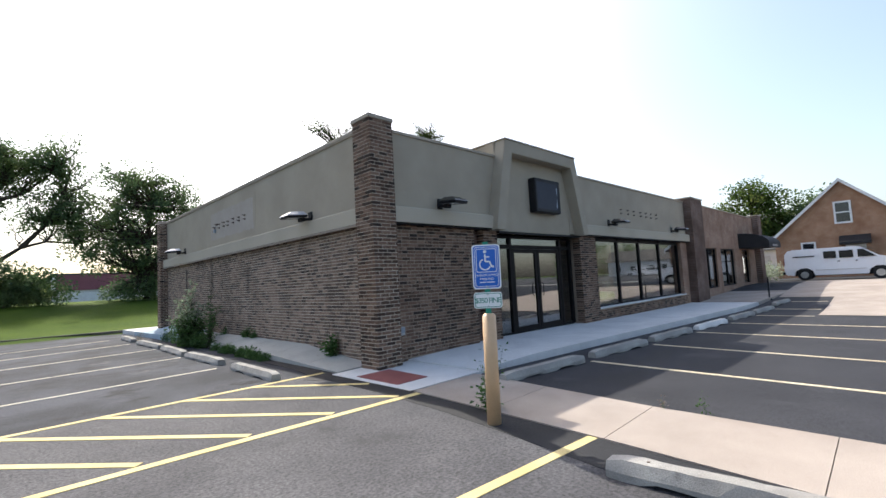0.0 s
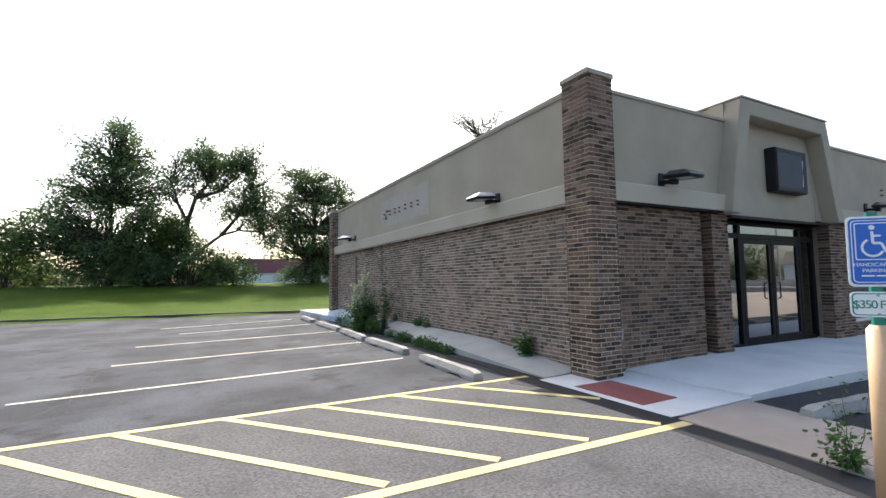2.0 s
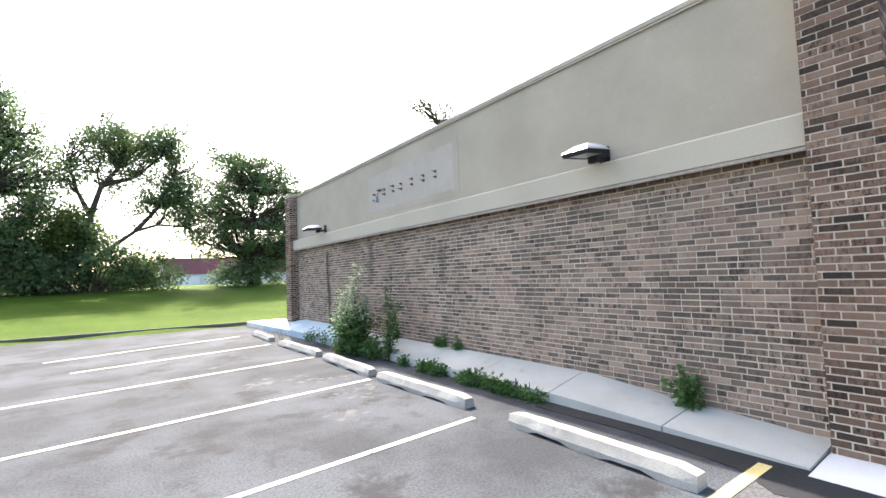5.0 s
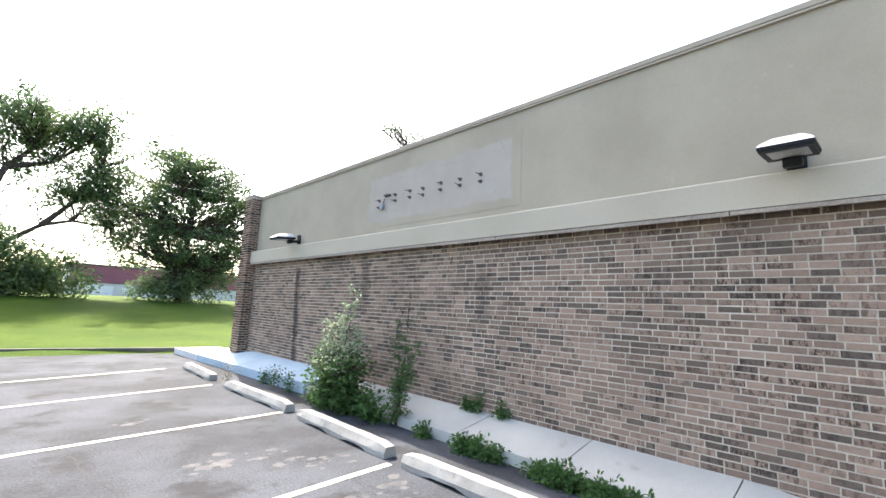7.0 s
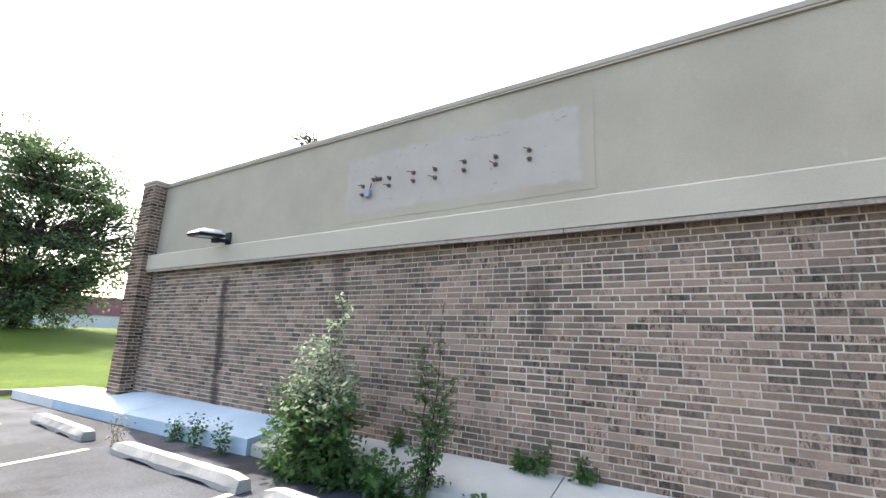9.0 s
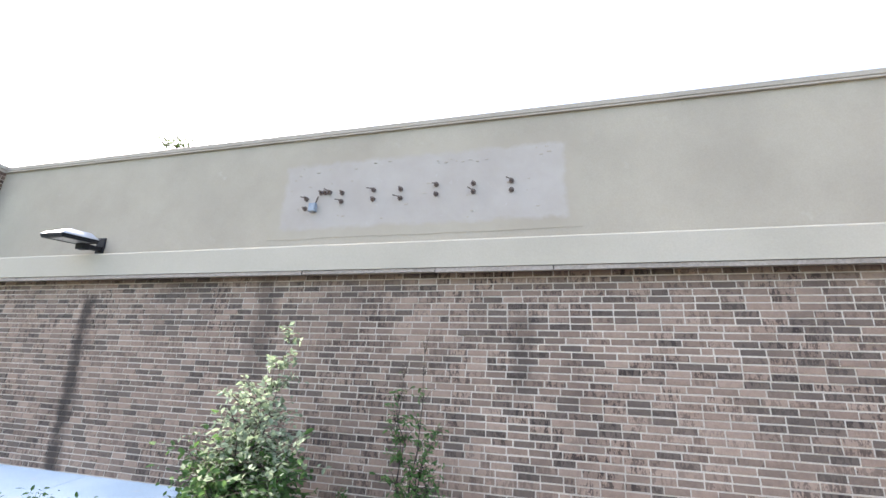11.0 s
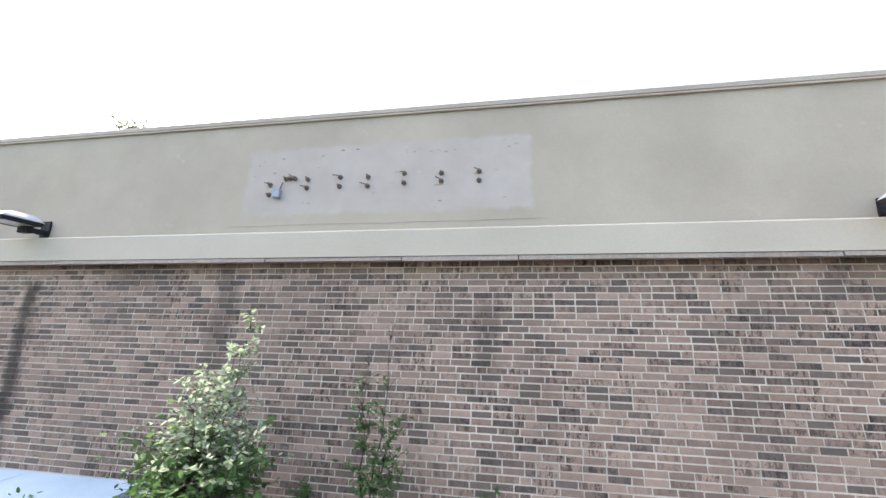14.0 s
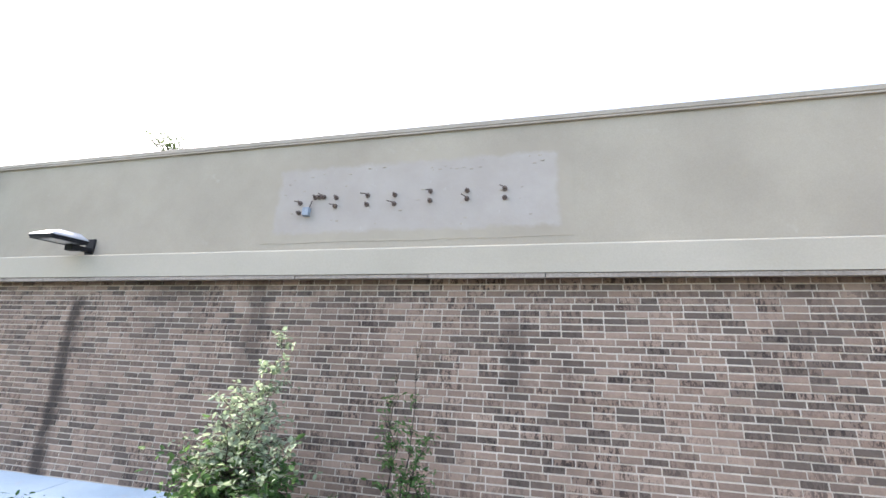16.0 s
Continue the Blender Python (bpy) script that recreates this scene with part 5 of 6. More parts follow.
def shrub(name, label, pos, blobs, leaf, count, mat, seed, stem=0.03, clumps=40, spread=0.2, group="shrubs"):
    rnd = random.Random(seed)
    ob = thing(name, label, "shrub", group, pose(*pos))
    bm = bmesh.new()
    tips = []
    tot = sum(b[6] for b in blobs)
    for b in blobs:
        for k in range(max(2, int(clumps * b[6] / tot))):
            p = Vector((rnd.gauss(0, 0.5), rnd.gauss(0, 0.5), rnd.gauss(0, 0.5)))
            t = Vector((b[0] + p.x * b[3], b[1] + p.y * b[4], max(0.03, b[2] + p.z * b[5])))
            tips.append(t)
            limb(bm, wander((b[0] * 0.2 + rnd.uniform(-0.05, 0.05), b[1] * 0.2 + rnd.uniform(-0.05, 0.05), 0.0), t, 4, 0.04 * t.length, rnd), stem * 0.5, stem * 0.12, 4)
    tagged(part("branchwork", bm, BARK, ob), kind="stuff")
    rs = np.random.RandomState(seed)
    ids = rs.randint(0, len(tips), count)
    c = np.array([tuple(t) for t in tips])[ids] + np.clip(rs.normal(size=(count, 3)), -1.7, 1.7) * spread
    c[:, 2] = np.maximum(c[:, 2], 0.015)
    cr = new("foliage", leaf_mesh("foliage", c, rs.uniform(0.5, 1.3, count) * leaf, mat, seed))
    cr.parent = ob
    return ob


shrub("hedge", "dense dark hedge mass below the trees", (-6.2, 37.6, GZ), [(-2, 0, 1.8, 3.0, 1.5, 1.6, 2), (1.2, 0, 2.0, 2.6, 1.5, 1.8, 2), (3.2, 0, 1.3, 1.6, 1.2, 1.2, 1), (-4.6, 0, 1.5, 2.4, 1.5, 1.5, 1.6)], 0.22, 22000, LEAF_DARK, 12, 0.1, 110, 0.42)
shrub("hedge", "lighter green shrubs between the trees", (-8.6, 38.0, GZ), [(0, 0, 3.6, 1.8, 1.4, 1.6, 2), (1.6, 0, 4.6, 1.4, 1.2, 1.4, 1.4)], 0.26, 4200, LEAF_MID, 13, 0.1, 40, 0.45)
shrub("hedge", "mixed green shrubs at the edge of the lawn", (-17.5, 38.5, GZ), [(0, 0, 2.6, 2.4, 1.8, 2.4, 2), (-3, 1, 3.4, 2.6, 1.8, 3.0, 2), (-7, 2, 4.2, 3, 2, 3.4, 2)], 0.32, 9000, LEAF_MID, 14, 0.1, 60, 0.6)
tree("tall thin topped tree rising behind the flat roof", (20.5, 33.0, 0.5), [(0, 0, 0), (0.2, 0, 5), (-0.1, 0, 10), (0.1, 0, 13.5), (0, 0, 15.5)],
     [(-2.5, 0, 17.3, 1.3, 1.2, 0.8, 1.2), (-0.2, 0, 16.9, 1.2, 1.2, 0.7, 0.9), (2.8, 0, 18.0, 1.6, 1.4, 1.0, 1.1), (0.6, 0, 13.4, 3.2, 2.6, 1.4, 2.4)], 0.15, 3000, LEAF_MID, 4, 70, 0.12, 0.5)
tree("thin treetop showing above the front parapet", (33.5, 33.0, 0.5), [(0, 0, 0), (0.2, 0, 6), (-0.1, 0, 12), (0.1, 0, 17), (0, 0, 19.3)],
     [(-0.9, 0, 19.2, 1.1, 1.1, 0.7, 1.0), (1.5, 0, 19.6, 1.2, 1.0, 0.7, 0.8), (0, 0, 16.0, 2.2, 2.2, 1.4, 1.6)], 0.16, 3200, LEAF_MID, 25, 70, 0.22, 0.3)
tree("tall green tree beyond the neighbouring house", (55, 3.6, 0.3), [(0, 0, 0), (0, 0, 4), (0.2, 0, 8), (0, 0, 10)],
     [(0, 0, 8.2, 2.2, 2.6, 2.4, 2), (0, 2.2, 6.0, 2, 2.2, 2.2, 1.4), (0, -1.8, 5.5, 2, 2.0, 2.2, 1.4), (0, 0, 4, 2.6, 3.6, 2, 1.5)], 0.3, 9000, LEAF_MID, 5, 70, 0.3, 0.6)
tree("rounded dark tree beyond the neighbouring house", (57, -1.2, 0.3), [(0, 0, 0), (0, 0, 3), (0.2, 0, 6), (0, 0, 7.5)],
     [(0, 0, 6.4, 2.2, 2.4, 2.0, 2), (0, 1.4, 4.6, 2, 2.6, 2.0, 1.4), (0, 4, 3.6, 2, 2.0, 2.0, 1.0)], 0.34, 7000, LEAF_DARK, 6, 55, 0.3, 0.6)
shrub("shrub", "yellow-green shrubs beside the white van", (33.0, 0.4, 0.3), [(0, 0, 0.6, 0.8, 1.0, 0.5, 1), (1.2, -1.0, 0.5, 0.8, 1.0, 0.4, 1)], 0.14, 1800, LEAF_PALE, 15, 0.04, 30, 0.22)
# the bushes against the side wall
def sapling(pos, h, seed, label, pale, lower, width, stems, twigs, leaf, tip_leaf, ratio):
    """Upright stems with leafy twigs, broad at the foot and drawn out to a thin top."""
    rnd = random.Random(seed)
    ob = thing("bush", label, "bush", "bushes by the wall", pose(*pos))
    low, high = [], []
    for k in range(stems):
        bm = bmesh.new()
        a = rnd.uniform(0, 6.28)
        reach = width * rnd.uniform(0.15, 0.75)
        top = Vector((math.cos(a) * reach * 0.8, math.sin(a) * reach, h * (rnd.uniform(0.45, 0.8) - 0.3 * reach / width * 0.5)))
        if k < 3:
            top = Vector((rnd.uniform(-0.08, 0.08), rnd.uniform(-0.1, 0.1) + 0.12 * (k - 1), h * (1.0 - 0.12 * k)))
        pts = wander((rnd.uniform(-0.06, 0.06), rnd.uniform(-0.08, 0.08), 0), top, 9, 0.035, rnd)
        limb(bm, pts, 0.011, 0.002, 5)
        for i in range(1, 10):
            f = pts[i].z / h
            for q in range(twigs):
                b = rnd.uniform(0, 6.28)
                ln = width * rnd.uniform(0.2, 0.62) * (1.0 - 0.72 * f)
                e = pts[i] + Vector((math.cos(b) * ln, math.sin(b) * ln, rnd.uniform(-0.05, 0.1) + 0.08 * f))
                limb(bm, [pts[i], (pts[i] + e) / 2 + Vector((0, 0, 0.025)), e], 0.0035, 0.0012, 3)
                for n in range(2, 8):
                    p = pts[i].lerp(e, n / 7.0) + Vector((rnd.gauss(0, 0.014), rnd.gauss(0, 0.014), rnd.gauss(0, 0.012)))
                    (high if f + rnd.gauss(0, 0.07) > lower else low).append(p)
        part("stem", bm, BARK, ob)
    rs = np.random.RandomState(seed)
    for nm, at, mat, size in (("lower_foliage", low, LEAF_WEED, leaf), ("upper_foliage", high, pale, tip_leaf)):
        c = np.array([tuple(t) for t in at])
        c[:, 2] = np.maximum(c[:, 2], 0.02)
        o = new(nm, leaf_mesh(nm, c, rs.uniform(0.5, 1.25, len(c)) * size, mat, seed + 1, 0.25, ratio))
        o.parent = ob
    return ob


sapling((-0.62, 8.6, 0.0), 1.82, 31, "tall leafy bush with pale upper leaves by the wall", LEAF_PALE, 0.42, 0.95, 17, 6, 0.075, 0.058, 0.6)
sapling((-0.52, 7.25, 0.0), 1.78, 32, "sparse thin weed bush with reddish seed tops", SEED_HEAD, 0.72, 0.42, 6, 5, 0.055, 0.022, 0.36)


def weed(pos, h, n, seed, label, mat=LEAF_WEED, leaf=0.05, w=0.12):
    rnd = random.Random(seed)
    ob = thing("weed", label, "weed", "weeds", pose(*pos))
    bm = bmesh.new()
    tips = []
    for k in range(n):
        a = rnd.uniform(0, 6.28)
        t = Vector((math.cos(a) * w * rnd.random(), math.sin(a) * w * rnd.random(), h * rnd.uniform(0.5, 1)))
        pts = wander((0, 0, 0), t, 5, 0.02, rnd)
        limb(bm, pts, 0.004, 0.0015, 3)
        tips += pts[1:]
    part("stem", bm, LEAF_WEED, ob)
    rs = np.random.RandomState(seed)
    c = np.array([tuple(t) for t in tips])
    c = np.repeat(c, 6, axis=0) + rs.normal(size=(len(c) * 6, 3)) * leaf * 0.7
    c[:, 2] = np.maximum(c[:, 2], 0.01)
    o = new("foliage", leaf_mesh("foliage", c, rs.uniform(0.5, 1.3, len(c)) * leaf, mat, seed, 0.2))
    o.parent = ob


LOW = "low green weeds growing along the walk's edge"
rnd = random.Random(77)
for i in range(30):
    y = rnd.choice((rnd.uniform(3.3, 4.9), rnd.uniform(5.0, 6.7)))
    weed((-0.56 + rnd.uniform(-0.07, 0.05), y, 0.0), rnd.uniform(0.06, 0.17), rnd.randint(3, 7), 100 + i, LOW, LEAF_WEED, 0.055, 0.1)
for i in range(10):
    weed((-0.6 + rnd.uniform(-0.15, 0.1), rnd.uniform(7.4, 9.2), 0.0), rnd.uniform(0.15, 0.4), 7, 200 + i, "leafy green weeds around the bush", LEAF_WEED, 0.08, 0.2)
weed((WX - 0.12, 1.75, side_z(WX - 0.12, 1.75)), 0.36, 12, 301, "bright green weed clump at the wall's foot", LEAF_WEED, 0.075, 0.2)
for y, h in ((5.9, 0.2), (6.35, 0.24), (6.5, 0.15), (8.1, 0.2)):
    weed((WX - 0.05, y, side_z(WX - 0.05, y)), h, 6, int(y * 50), "small weed in the joint at the wall", LEAF_WEED, 0.05, 0.1)
for y, h in ((10.2, 0.35), (10.8, 0.45), (11.3, 0.3)):
    weed((-0.7, y, 0.0), h, 6, int(y * 60), "spindly weed at the blue kerb", LEAF_WEED, 0.05, 0.1)
weed((-1.35, 11.5, 0.0), 0.45, 5, 330, "dry tan weed beside the wheel stop", SEED_HEAD, 0.04, 0.15)
weed((-0.72, -3.12, 0.01), 0.75, 4, 340, "tall spindly weed beside the bollard", LEAF_WEED, 0.04, 0.2)
weed((-0.66, -3.05, 0.01), 0.25, 8, 341, "leafy weed in the path's joint", LEAF_WEED, 0.05, 0.16)
weed((0.42, -5.0, 0.0), 0.26, 1, 342, "single bright green weed by the path", LEAF_WEED, 0.032, 0.02)
weed((0.38, -4.62, 0.0), 0.16, 2, 343, "single dry weed by the path", SEED_HEAD, 0.02, 0.03)

# ---- distance ----
mb = thing("warehouse", "long low maroon and pale warehouse beyond the lawn", "warehouse", m=pose(0.9, 80.5, 1.2, 0, 0, -3))
part("lower_wall", boxes((0, 26, 0, 12, -0.5, 2.0)), PALE_WALL, mb)
part("cladding", boxes((0.4, 26, -0.15, 12, 2.0, 4.35)), MAROON, mb, "maroon upper cladding")
part("corner_panel", boxes((0.0, 0.39, -0.2, 12, 2.0, 4.4)), WHITE_TRIM, mb)
for x in (2.2, 6.5, 10.5):
    part("bay_door", boxes((x, x + 3.2, -0.12, 0.0, -0.2, 1.6)), WHITE_TRIM, mb)
part("roof", boxes((-0.2, 26.2, -0.3, 12.2, 4.401, 4.55)), ROOF_MEMBRANE, mb)
shrub("far_trees", "distant line of hazy green trees", (-4, 110, 1.2), [(-30, 0, 3, 12, 4, 3, 2), (0, 0, 2.5, 10, 4, 2.5, 2), (25, 0, 3.5, 12, 4, 3, 2), (-60, 0, 4, 14, 4, 4, 2), (-90, -20, 4, 14, 6, 4, 2)], 0.9, 9000, LEAF_MID, 55, 0.2, 120, 1.2)
sheet("street", CONCRETE_SIDE, -140, -13.5, 47, 51, 40, 3, lambda x, y: lawn_z(x, y) + 0.05, "pale street beyond the lawn")
# gable house
hs = thing("house", "orange brick gable house with white trim", "house", m=pose(39.0, 0, 0.25, 0, 0, 0))
yl, yr, ya, ze, za = -0.45, -8.8, -4.62, 3.2, 7.15
bm = bmesh.new()
f = [bm.verts.new((0, y, z)) for y, z in ((yl, -0.5), (yr, -0.5), (yr, ze), (ya, za), (yl, ze))]
b = [bm.verts.new((10, y, z)) for y, z in ((yl, -0.5), (yr, -0.5), (yr, ze), (ya, za), (yl, ze))]
bm.faces.new(f), bm.faces.new(b[::-1])
for i in range(5):
    bm.faces.new((f[i], f[(i + 1) % 5], b[(i + 1) % 5], b[i]))
bmesh.ops.recalc_face_normals(bm, faces=bm.faces[:])
part("wall_shell", bm, BRICK_HOUSE, hs)
for s, yo in ((1, yl + 0.35), (-1, yr - 0.35)):
    bm = bmesh.new()
    zo = ze - 0.33
    prism(bm, [(-0.3, yo), (10.3, yo), (10.3, ya), (-0.3, ya)], lambda x, y: (zo + (za - zo) * (y - yo) / (ya - yo)) + 0.01, lambda x, y: (zo + (za - zo) * (y - yo) / (ya - yo)) + 0.14)
    part("roof_slope", bm, ROOF_SHINGLE, hs)
    bm = bmesh.new()
    prism(bm, [(-0.34, yo), (-0.3, yo), (-0.3, ya), (-0.34, ya)], lambda x, y: (zo + (za - zo) * (y - yo) / (ya - yo)) - 0.1, lambda x, y: (zo + (za - zo) * (y - yo) / (ya - yo)) + 0.16)
    part("bargeboard", bm, WHITE_TRIM, hs, "white bargeboard")
for y0, y1, z0, z1 in ((-5.15, -4.15, 3.95, 5.6), (-2.95, -2.05, 0.9, 2.75)):
    w = part("window", boxes((-0.06, 0.0, y0, y1, z0, z0 + 0.12), (-0.06, 0.0, y0, y1, z1 - 0.12, z1), (-0.06, 0.0, y0, y0 + 0.12, z0 + 0.121, z1 - 0.121), (-0.06, 0.0, y1 - 0.12, y1, z0 + 0.121, z1 - 0.121), (-0.05, 0.0, y0 + 0.121, y1 - 0.121, (z0 + z1) / 2 - 0.04, (z0 + z1) / 2 + 0.04)), WHITE_TRIM, hs, "white sash window")
    part("pane", boxes((-0.03, -0.02, y0 + 0.1, y1 - 0.1, z0 + 0.1, z1 - 0.1)), VAN_GLASS, w)
dr_ = part("door", boxes((-0.06, 0.0, -5.7, -4.6, 0.3, 2.35)), WHITE_TRIM, hs, "white side door")
part("pane", boxes((-0.07, -0.061, -5.5, -4.8, 1.3, 2.1)), VAN_GLASS, dr_)
part("canopy", prism(bmesh.new(), [(-1.0, -6.0), (0, -6.0), (0, -4.3), (-1.0, -4.3)], 2.38, lambda x, y: 2.55 + 0.5 * (x + 1)), AWNING, hs, "dark door canopy")
sd = thing("shed", "pale grey shed with a low roof", "shed", m=pose(47, 1.7, 0.2))
part("wall_shell", boxes((0, 5, -3, 4, -0.3, 2.6)), WHITE_TRIM, sd)
part("roof", prism(bmesh.new(), [(-0.3, -3.3), (5.3, -3.3), (5.3, 4.3), (-0.3, 4.3)], 2.6, lambda x, y: 2.75 + 0.25 * (x + 0.3)), ROOF_MEMBRANE, sd)
part("door", boxes((-0.05, 0.0, -0.6, 0.5, 0.1, 2.1)), PALE_WALL, sd)
sheet("pale_sheet_near", CONCRETE_WARM, 13.4, 20.2, -13, -4.85, 12, 4, lambda x, y: lot_z(x, y) + 0.012, "pale sandy sheet over the outer part of the lot")
sheet("drive_far", CONCRETE_WARM, 20.2, 31, -13, -2.95, 16, 4, lambda x, y: lot_z(x, y) + 0.012, "pale sandy concrete drive before the house")

# ---- the white van ----
vn = thing("van", "white panel van with dark windows parked side-on", "van", m=pose(33.2, -4.55, 0.315, 0, 0, -90 - 1))
prof = [(-2.75, 0.42), (-2.8, 0.75), (-2.75, 1.7), (-2.6, 1.95), (-2.3, 2.02), (0.7, 2.02), (1.0, 1.96), (1.75, 1.4), (2.55, 1.2), (2.72, 1.05), (2.75, 0.5), (2.7, 0.38), (2.3, 0.32), (2.22, 0.6), (1.95, 0.78), (1.6, 0.78), (1.33, 0.6), (1.25, 0.32), (-1.25, 0.32), (-1.33, 0.6), (-1.6, 0.78), (-1.95, 0.78), (-2.22, 0.6), (-2.3, 0.32), (-2.65, 0.36)]
bm = bmesh.new()
lay_y = (-0.98, 0.98)
rings = []
for y in lay_y:
    rings.append([bm.verts.new((x, y * (0.9 if z > 1.5 else 1.0), z)) for x, z in prof])
n = len(prof)
for i in range(n):
    bm.faces.new((rings[0][i], rings[0][(i + 1) % n], rings[1][(i + 1) % n], rings[1][i]))
bm.faces.new(rings[0]), bm.faces.new(rings[1][::-1])
bmesh.ops.recalc_face_normals(bm, faces=bm.faces[:])
bmesh.ops.triangulate(bm, faces=[f for f in bm.faces if len(f.verts) > 4])
part("body", bm, VAN_WHITE, vn)
for s in (-1, 1):
    for x0, x1 in ((-0.75, -0.15), (0.0, 0.65)):
        part("window", prism(bmesh.new(), [(x0, s * 0.965), (x1, s * 0.965), (x1, s * 0.99), (x0, s * 0.99)], 1.35, 1.8), VAN_GLASS, vn)
    bm = bmesh.new()
    pts = [(0.85, 1.35), (1.68, 1.35), (1.1, 1.82), (0.85, 1.82)]
    a = [bm.verts.new((x, s * 0.965, z)) for x, z in pts]
    b = [bm.verts.new((x, s * 0.99, z)) for x, z in pts]
    bm.faces.new(a), bm.faces.new(b[::-1])
    for i in range(4):
        bm.faces.new((a[i], a[(i + 1) % 4], b[(i + 1) % 4], b[i]))
    bmesh.ops.recalc_face_normals(bm, faces=bm.faces[:])
    part("door_window", bm, VAN_GLASS, vn)
    for x in (0.72, -0.1):
        part("door_handle", boxes((x, x + 0.12, s * 0.98 - 0.02, s * 0.98 + 0.02, 1.12, 1.17)), BLACK_METAL, vn)
    part("side_moulding", boxes((-1.2, 1.2, s * 0.985 - 0.01, s * 0.985 + 0.01, 0.62, 0.66)), PALE_WALL, vn)
    part("lettering_bar", boxes((-2.3, -1.2, s * 0.975 - 0.012, s * 0.975 + 0.012, 1.5, 1.57)), BLACK_METAL, vn, "unreadable dark lettering")
    for x in (-1.77, 1.77):
        w = part("tyre", cyl(bmesh.new(), (x, s * 0.72, 0.36), (x, s * 0.96, 0.36), 0.36, seg=28), RUBBER, vn)
        part("rim", cyl(bmesh.new(), (x, s * 0.9, 0.36), (x, s * 0.972, 0.36), 0.21, seg=20), CHROME, w)
    part("headlight", boxes((2.6, 2.77, s * 0.78 - 0.14, s * 0.78 + 0.14, 0.82, 1.02)), LENS, vn)
    part("tail_light", boxes((-2.82, -2.76, s * 0.88 - 0.07, s * 0.88 + 0.07, 1.0, 1.4)), RED_PAD, vn)
part("underbody", boxes((-2.35, 2.35, -0.7, 0.7, 0.28, 0.85)), RUBBER, vn)
part("grille", boxes((2.7, 2.78, -0.62, 0.62, 0.75, 1.02)), BLACK_METAL, vn)
part("front_bumper", boxes((2.6, 2.86, -0.98, 0.98, 0.4, 0.62), bev=0.03), BLACK_METAL, vn)
part("rear_bumper", boxes((-2.9, -2.7, -0.98, 0.98, 0.42, 0.6), bev=0.03), BLACK_METAL, vn)
part("windscreen", prism(bmesh.new(), [(1.02, -0.8), (1.74, -0.9), (1.74, 0.9), (1.02, 0.8)], lambda x, y: 1.97 - (x - 1.0) * 0.747, lambda x, y: 2.0 - (x - 1.0) * 0.747), VAN_GLASS, vn)
# post by the far end of the front walk
sp = thing("marker_post", "thin black marker post by the walk", "post", m=pose(19.3, -2.75, lot_z(19.3, -3)))
part("shaft", cyl(bmesh.new(), (0, 0, 0), (0, 0, 1.0), 0.03, seg=10), BLACK_METAL, sp)
part("base", cyl(bmesh.new(), (0, 0, 0), (0, 0, 0.06), 0.12, 0.1, seg=12), BLACK_METAL, sp)


# ---- overhead wires past the trees ----
def pole(x, y, h):
    ob = thing("utility_pole", "grey wooden utility pole with a crossarm", "utility pole", "utility poles", pose(x, y, 0.9))
    part("shaft", cyl(bmesh.new(), (0, 0, -0.3), (0, 0, h), 0.16, 0.11, 10), BARK, ob)
    part("crossarm", boxes((-0.06, 0.06, -1.1, 1.1, h - 0.7, h - 0.58)), BARK, ob)
    for k in (-1, -0.4, 0.4, 1):
        part("insulator", cyl(bmesh.new(), (0, k, h - 0.58), (0, k, h - 0.42), 0.04, seg=8), PALE_WALL, ob)


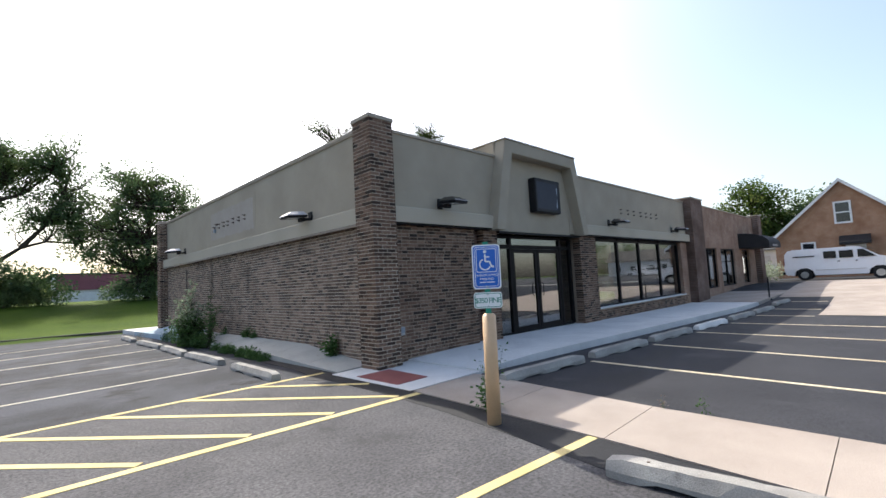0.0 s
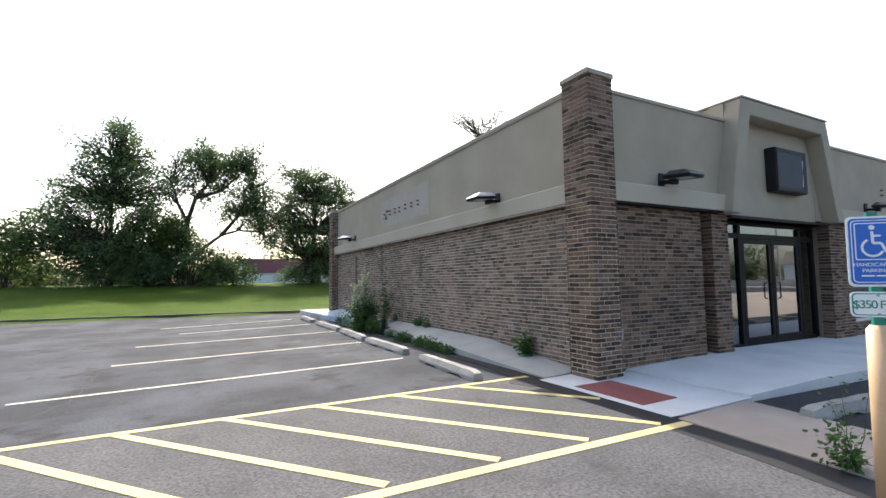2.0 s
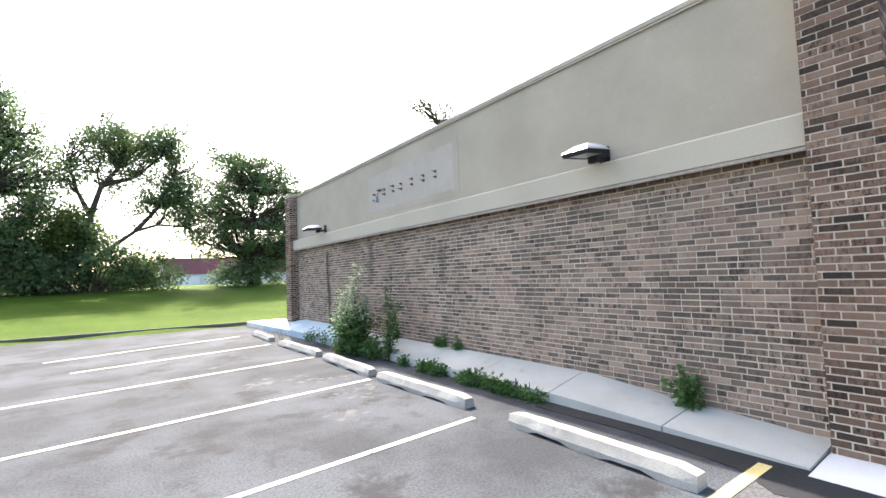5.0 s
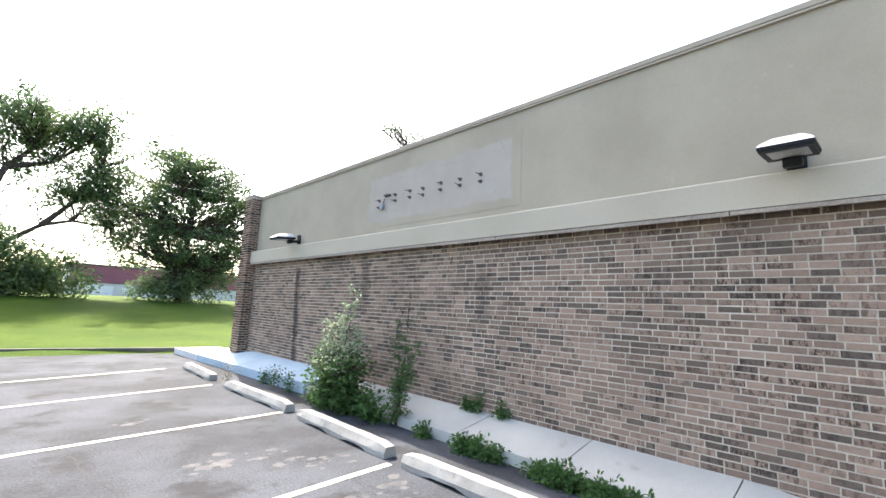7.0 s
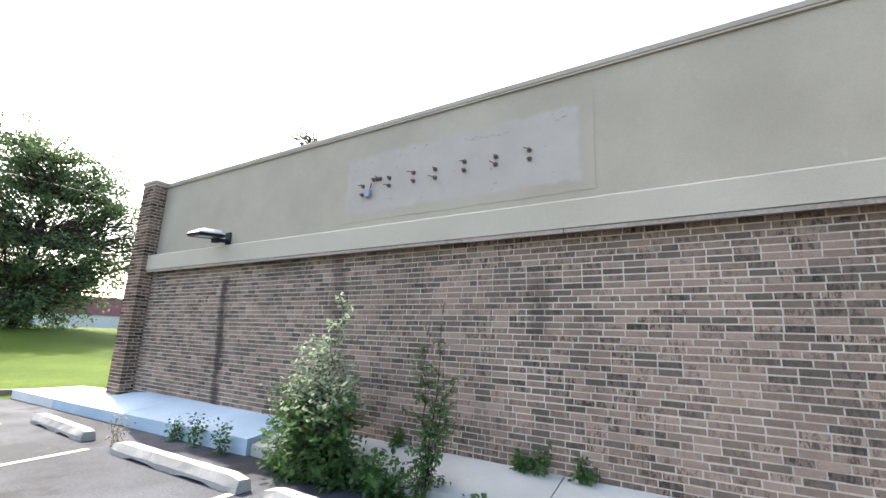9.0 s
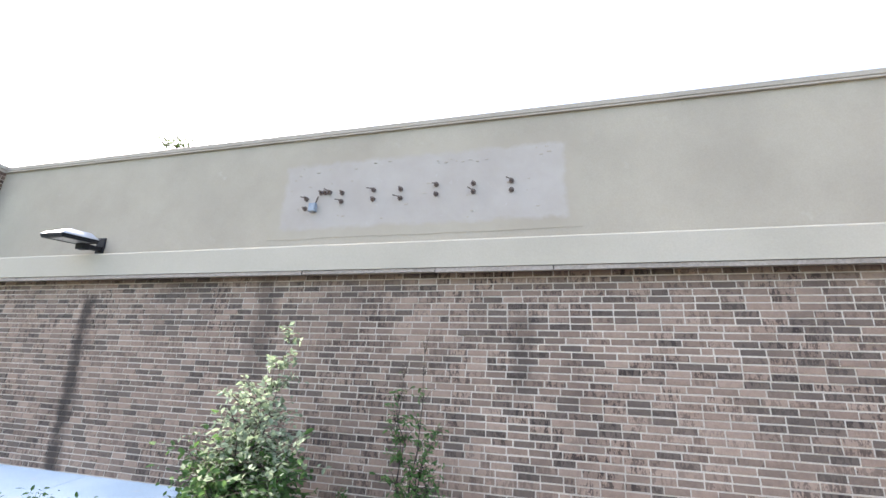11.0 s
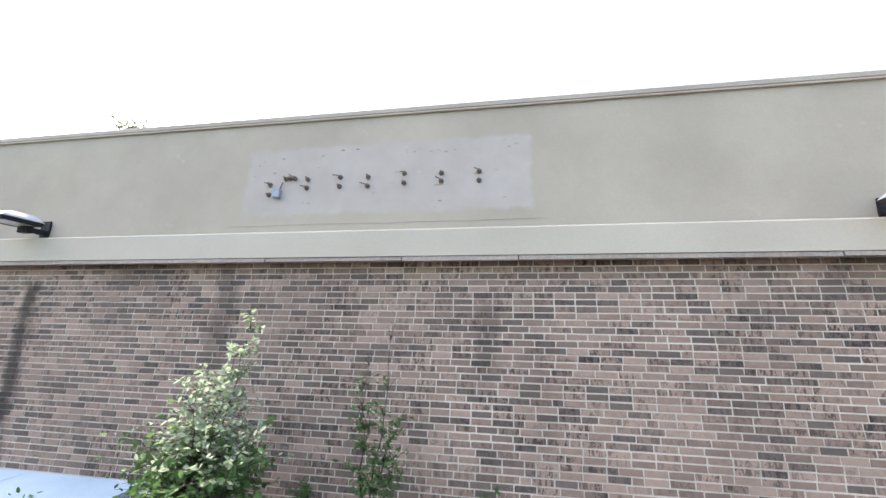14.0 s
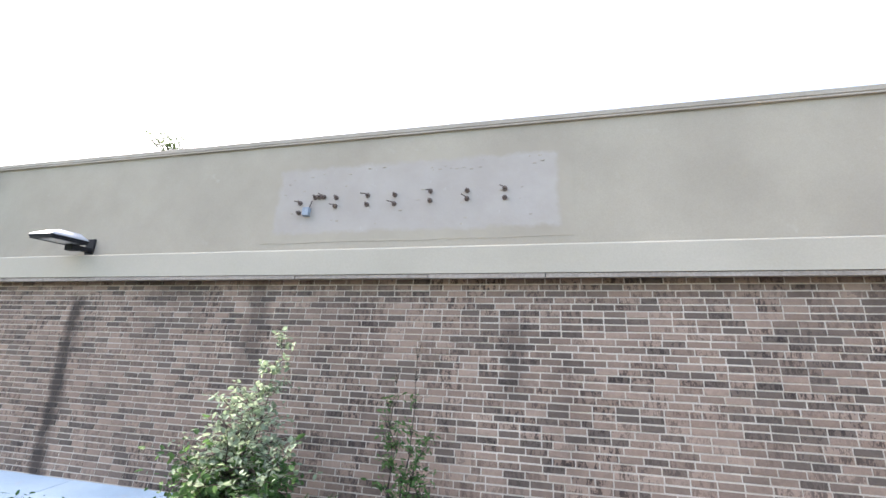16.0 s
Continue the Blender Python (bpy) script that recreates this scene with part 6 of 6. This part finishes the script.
pole(-42, 30, 9.0)
pole(24, 34, 9.0)
for z, dy in ((9.1, -0.4), (7.2, 0), (6.6, 0.0), (5.9, 0.0)):
    bm = bmesh.new()
    pts = [(-42 + 66 * k / 24, 30 + 4 * k / 24 + dy, z + 0.4 - 1.3 * (1 - (k / 12 - 1) ** 2)) for k in range(25)]
    limb(bm, pts, 0.012, 0.012, 4)
    solid("overhead_cable", bm, BLACK_METAL, "thin black overhead cable between poles", "cable", "overhead cables")

# across the street, seen only in the shop windows
copy_thing(vn, pose(88.0, -31.0, 0.28, 0, 0, 70))
copy_thing(vn, pose(102.0, -40.0, 0.28, 0, 0, -106))
sheet("far_pavement", CONCRETE_SIDE, 44, 47, -60, -14.2, 3, 6, lambda x, y: lot_z(x, y) + 0.02, "pale concrete pavement across the lot")
hb = thing("house", "low white house across the street", "house", m=pose(128, -50, 0.3, 0, 0, 80))
part("wall_shell", boxes((-9, 9, -4, 4, -0.5, 4.2)), WHITE_TRIM, hb)
bm = bmesh.new()
profile_x(bm, [(-4.5, 4.1), (4.5, 4.1), (0, 7.4)], -9.5, 9.5)
part("roof", bm, ROOF_SHINGLE, hb)
for x in (-6, -2, 3, 6.5):
    part("window", boxes((x - 0.6, x + 0.6, 3.98, 4.04, 1.2, 2.7)), VAN_GLASS, hb)
shrub("far_trees", "tree line across the street", (150, -50, 0.3), [(0, -34, 6, 4, 10, 6, 2), (0, -12, 5.5, 4, 9, 5.5, 2), (2, 8, 6.5, 4, 9, 6.5, 2), (4, 26, 5, 4, 9, 5, 2)], 0.9, 9000, LEAF_DARK, 56, 0.2, 110, 1.3)
pl_ = thing("street_pole", "slim grey metal pole across the lot", "pole", m=pose(41, -17.5, 0.2))
part("shaft", cyl(bmesh.new(), (0, 0, 0), (0, 0, 7.5), 0.1, 0.07, 12), GALV, pl_)

# ---- brickwork
lay(wall_side, side_bricks, lambda x, y, z: 4.3 < y < 6.7 and 0.85 < z < 2.5)
for ob, res, near in piers:
    lay(ob, res, near, BRICK_CORNER)
lay(wf, front_bricks, lambda x, y, z: 0.5 < x < 2.2, BRICK_CORNER)
lay(pl, pl_bricks, lambda x, y, z: True, BRICK_CORNER)
lay(pr, pr_bricks, lambda x, y, z: True, BRICK_CORNER)
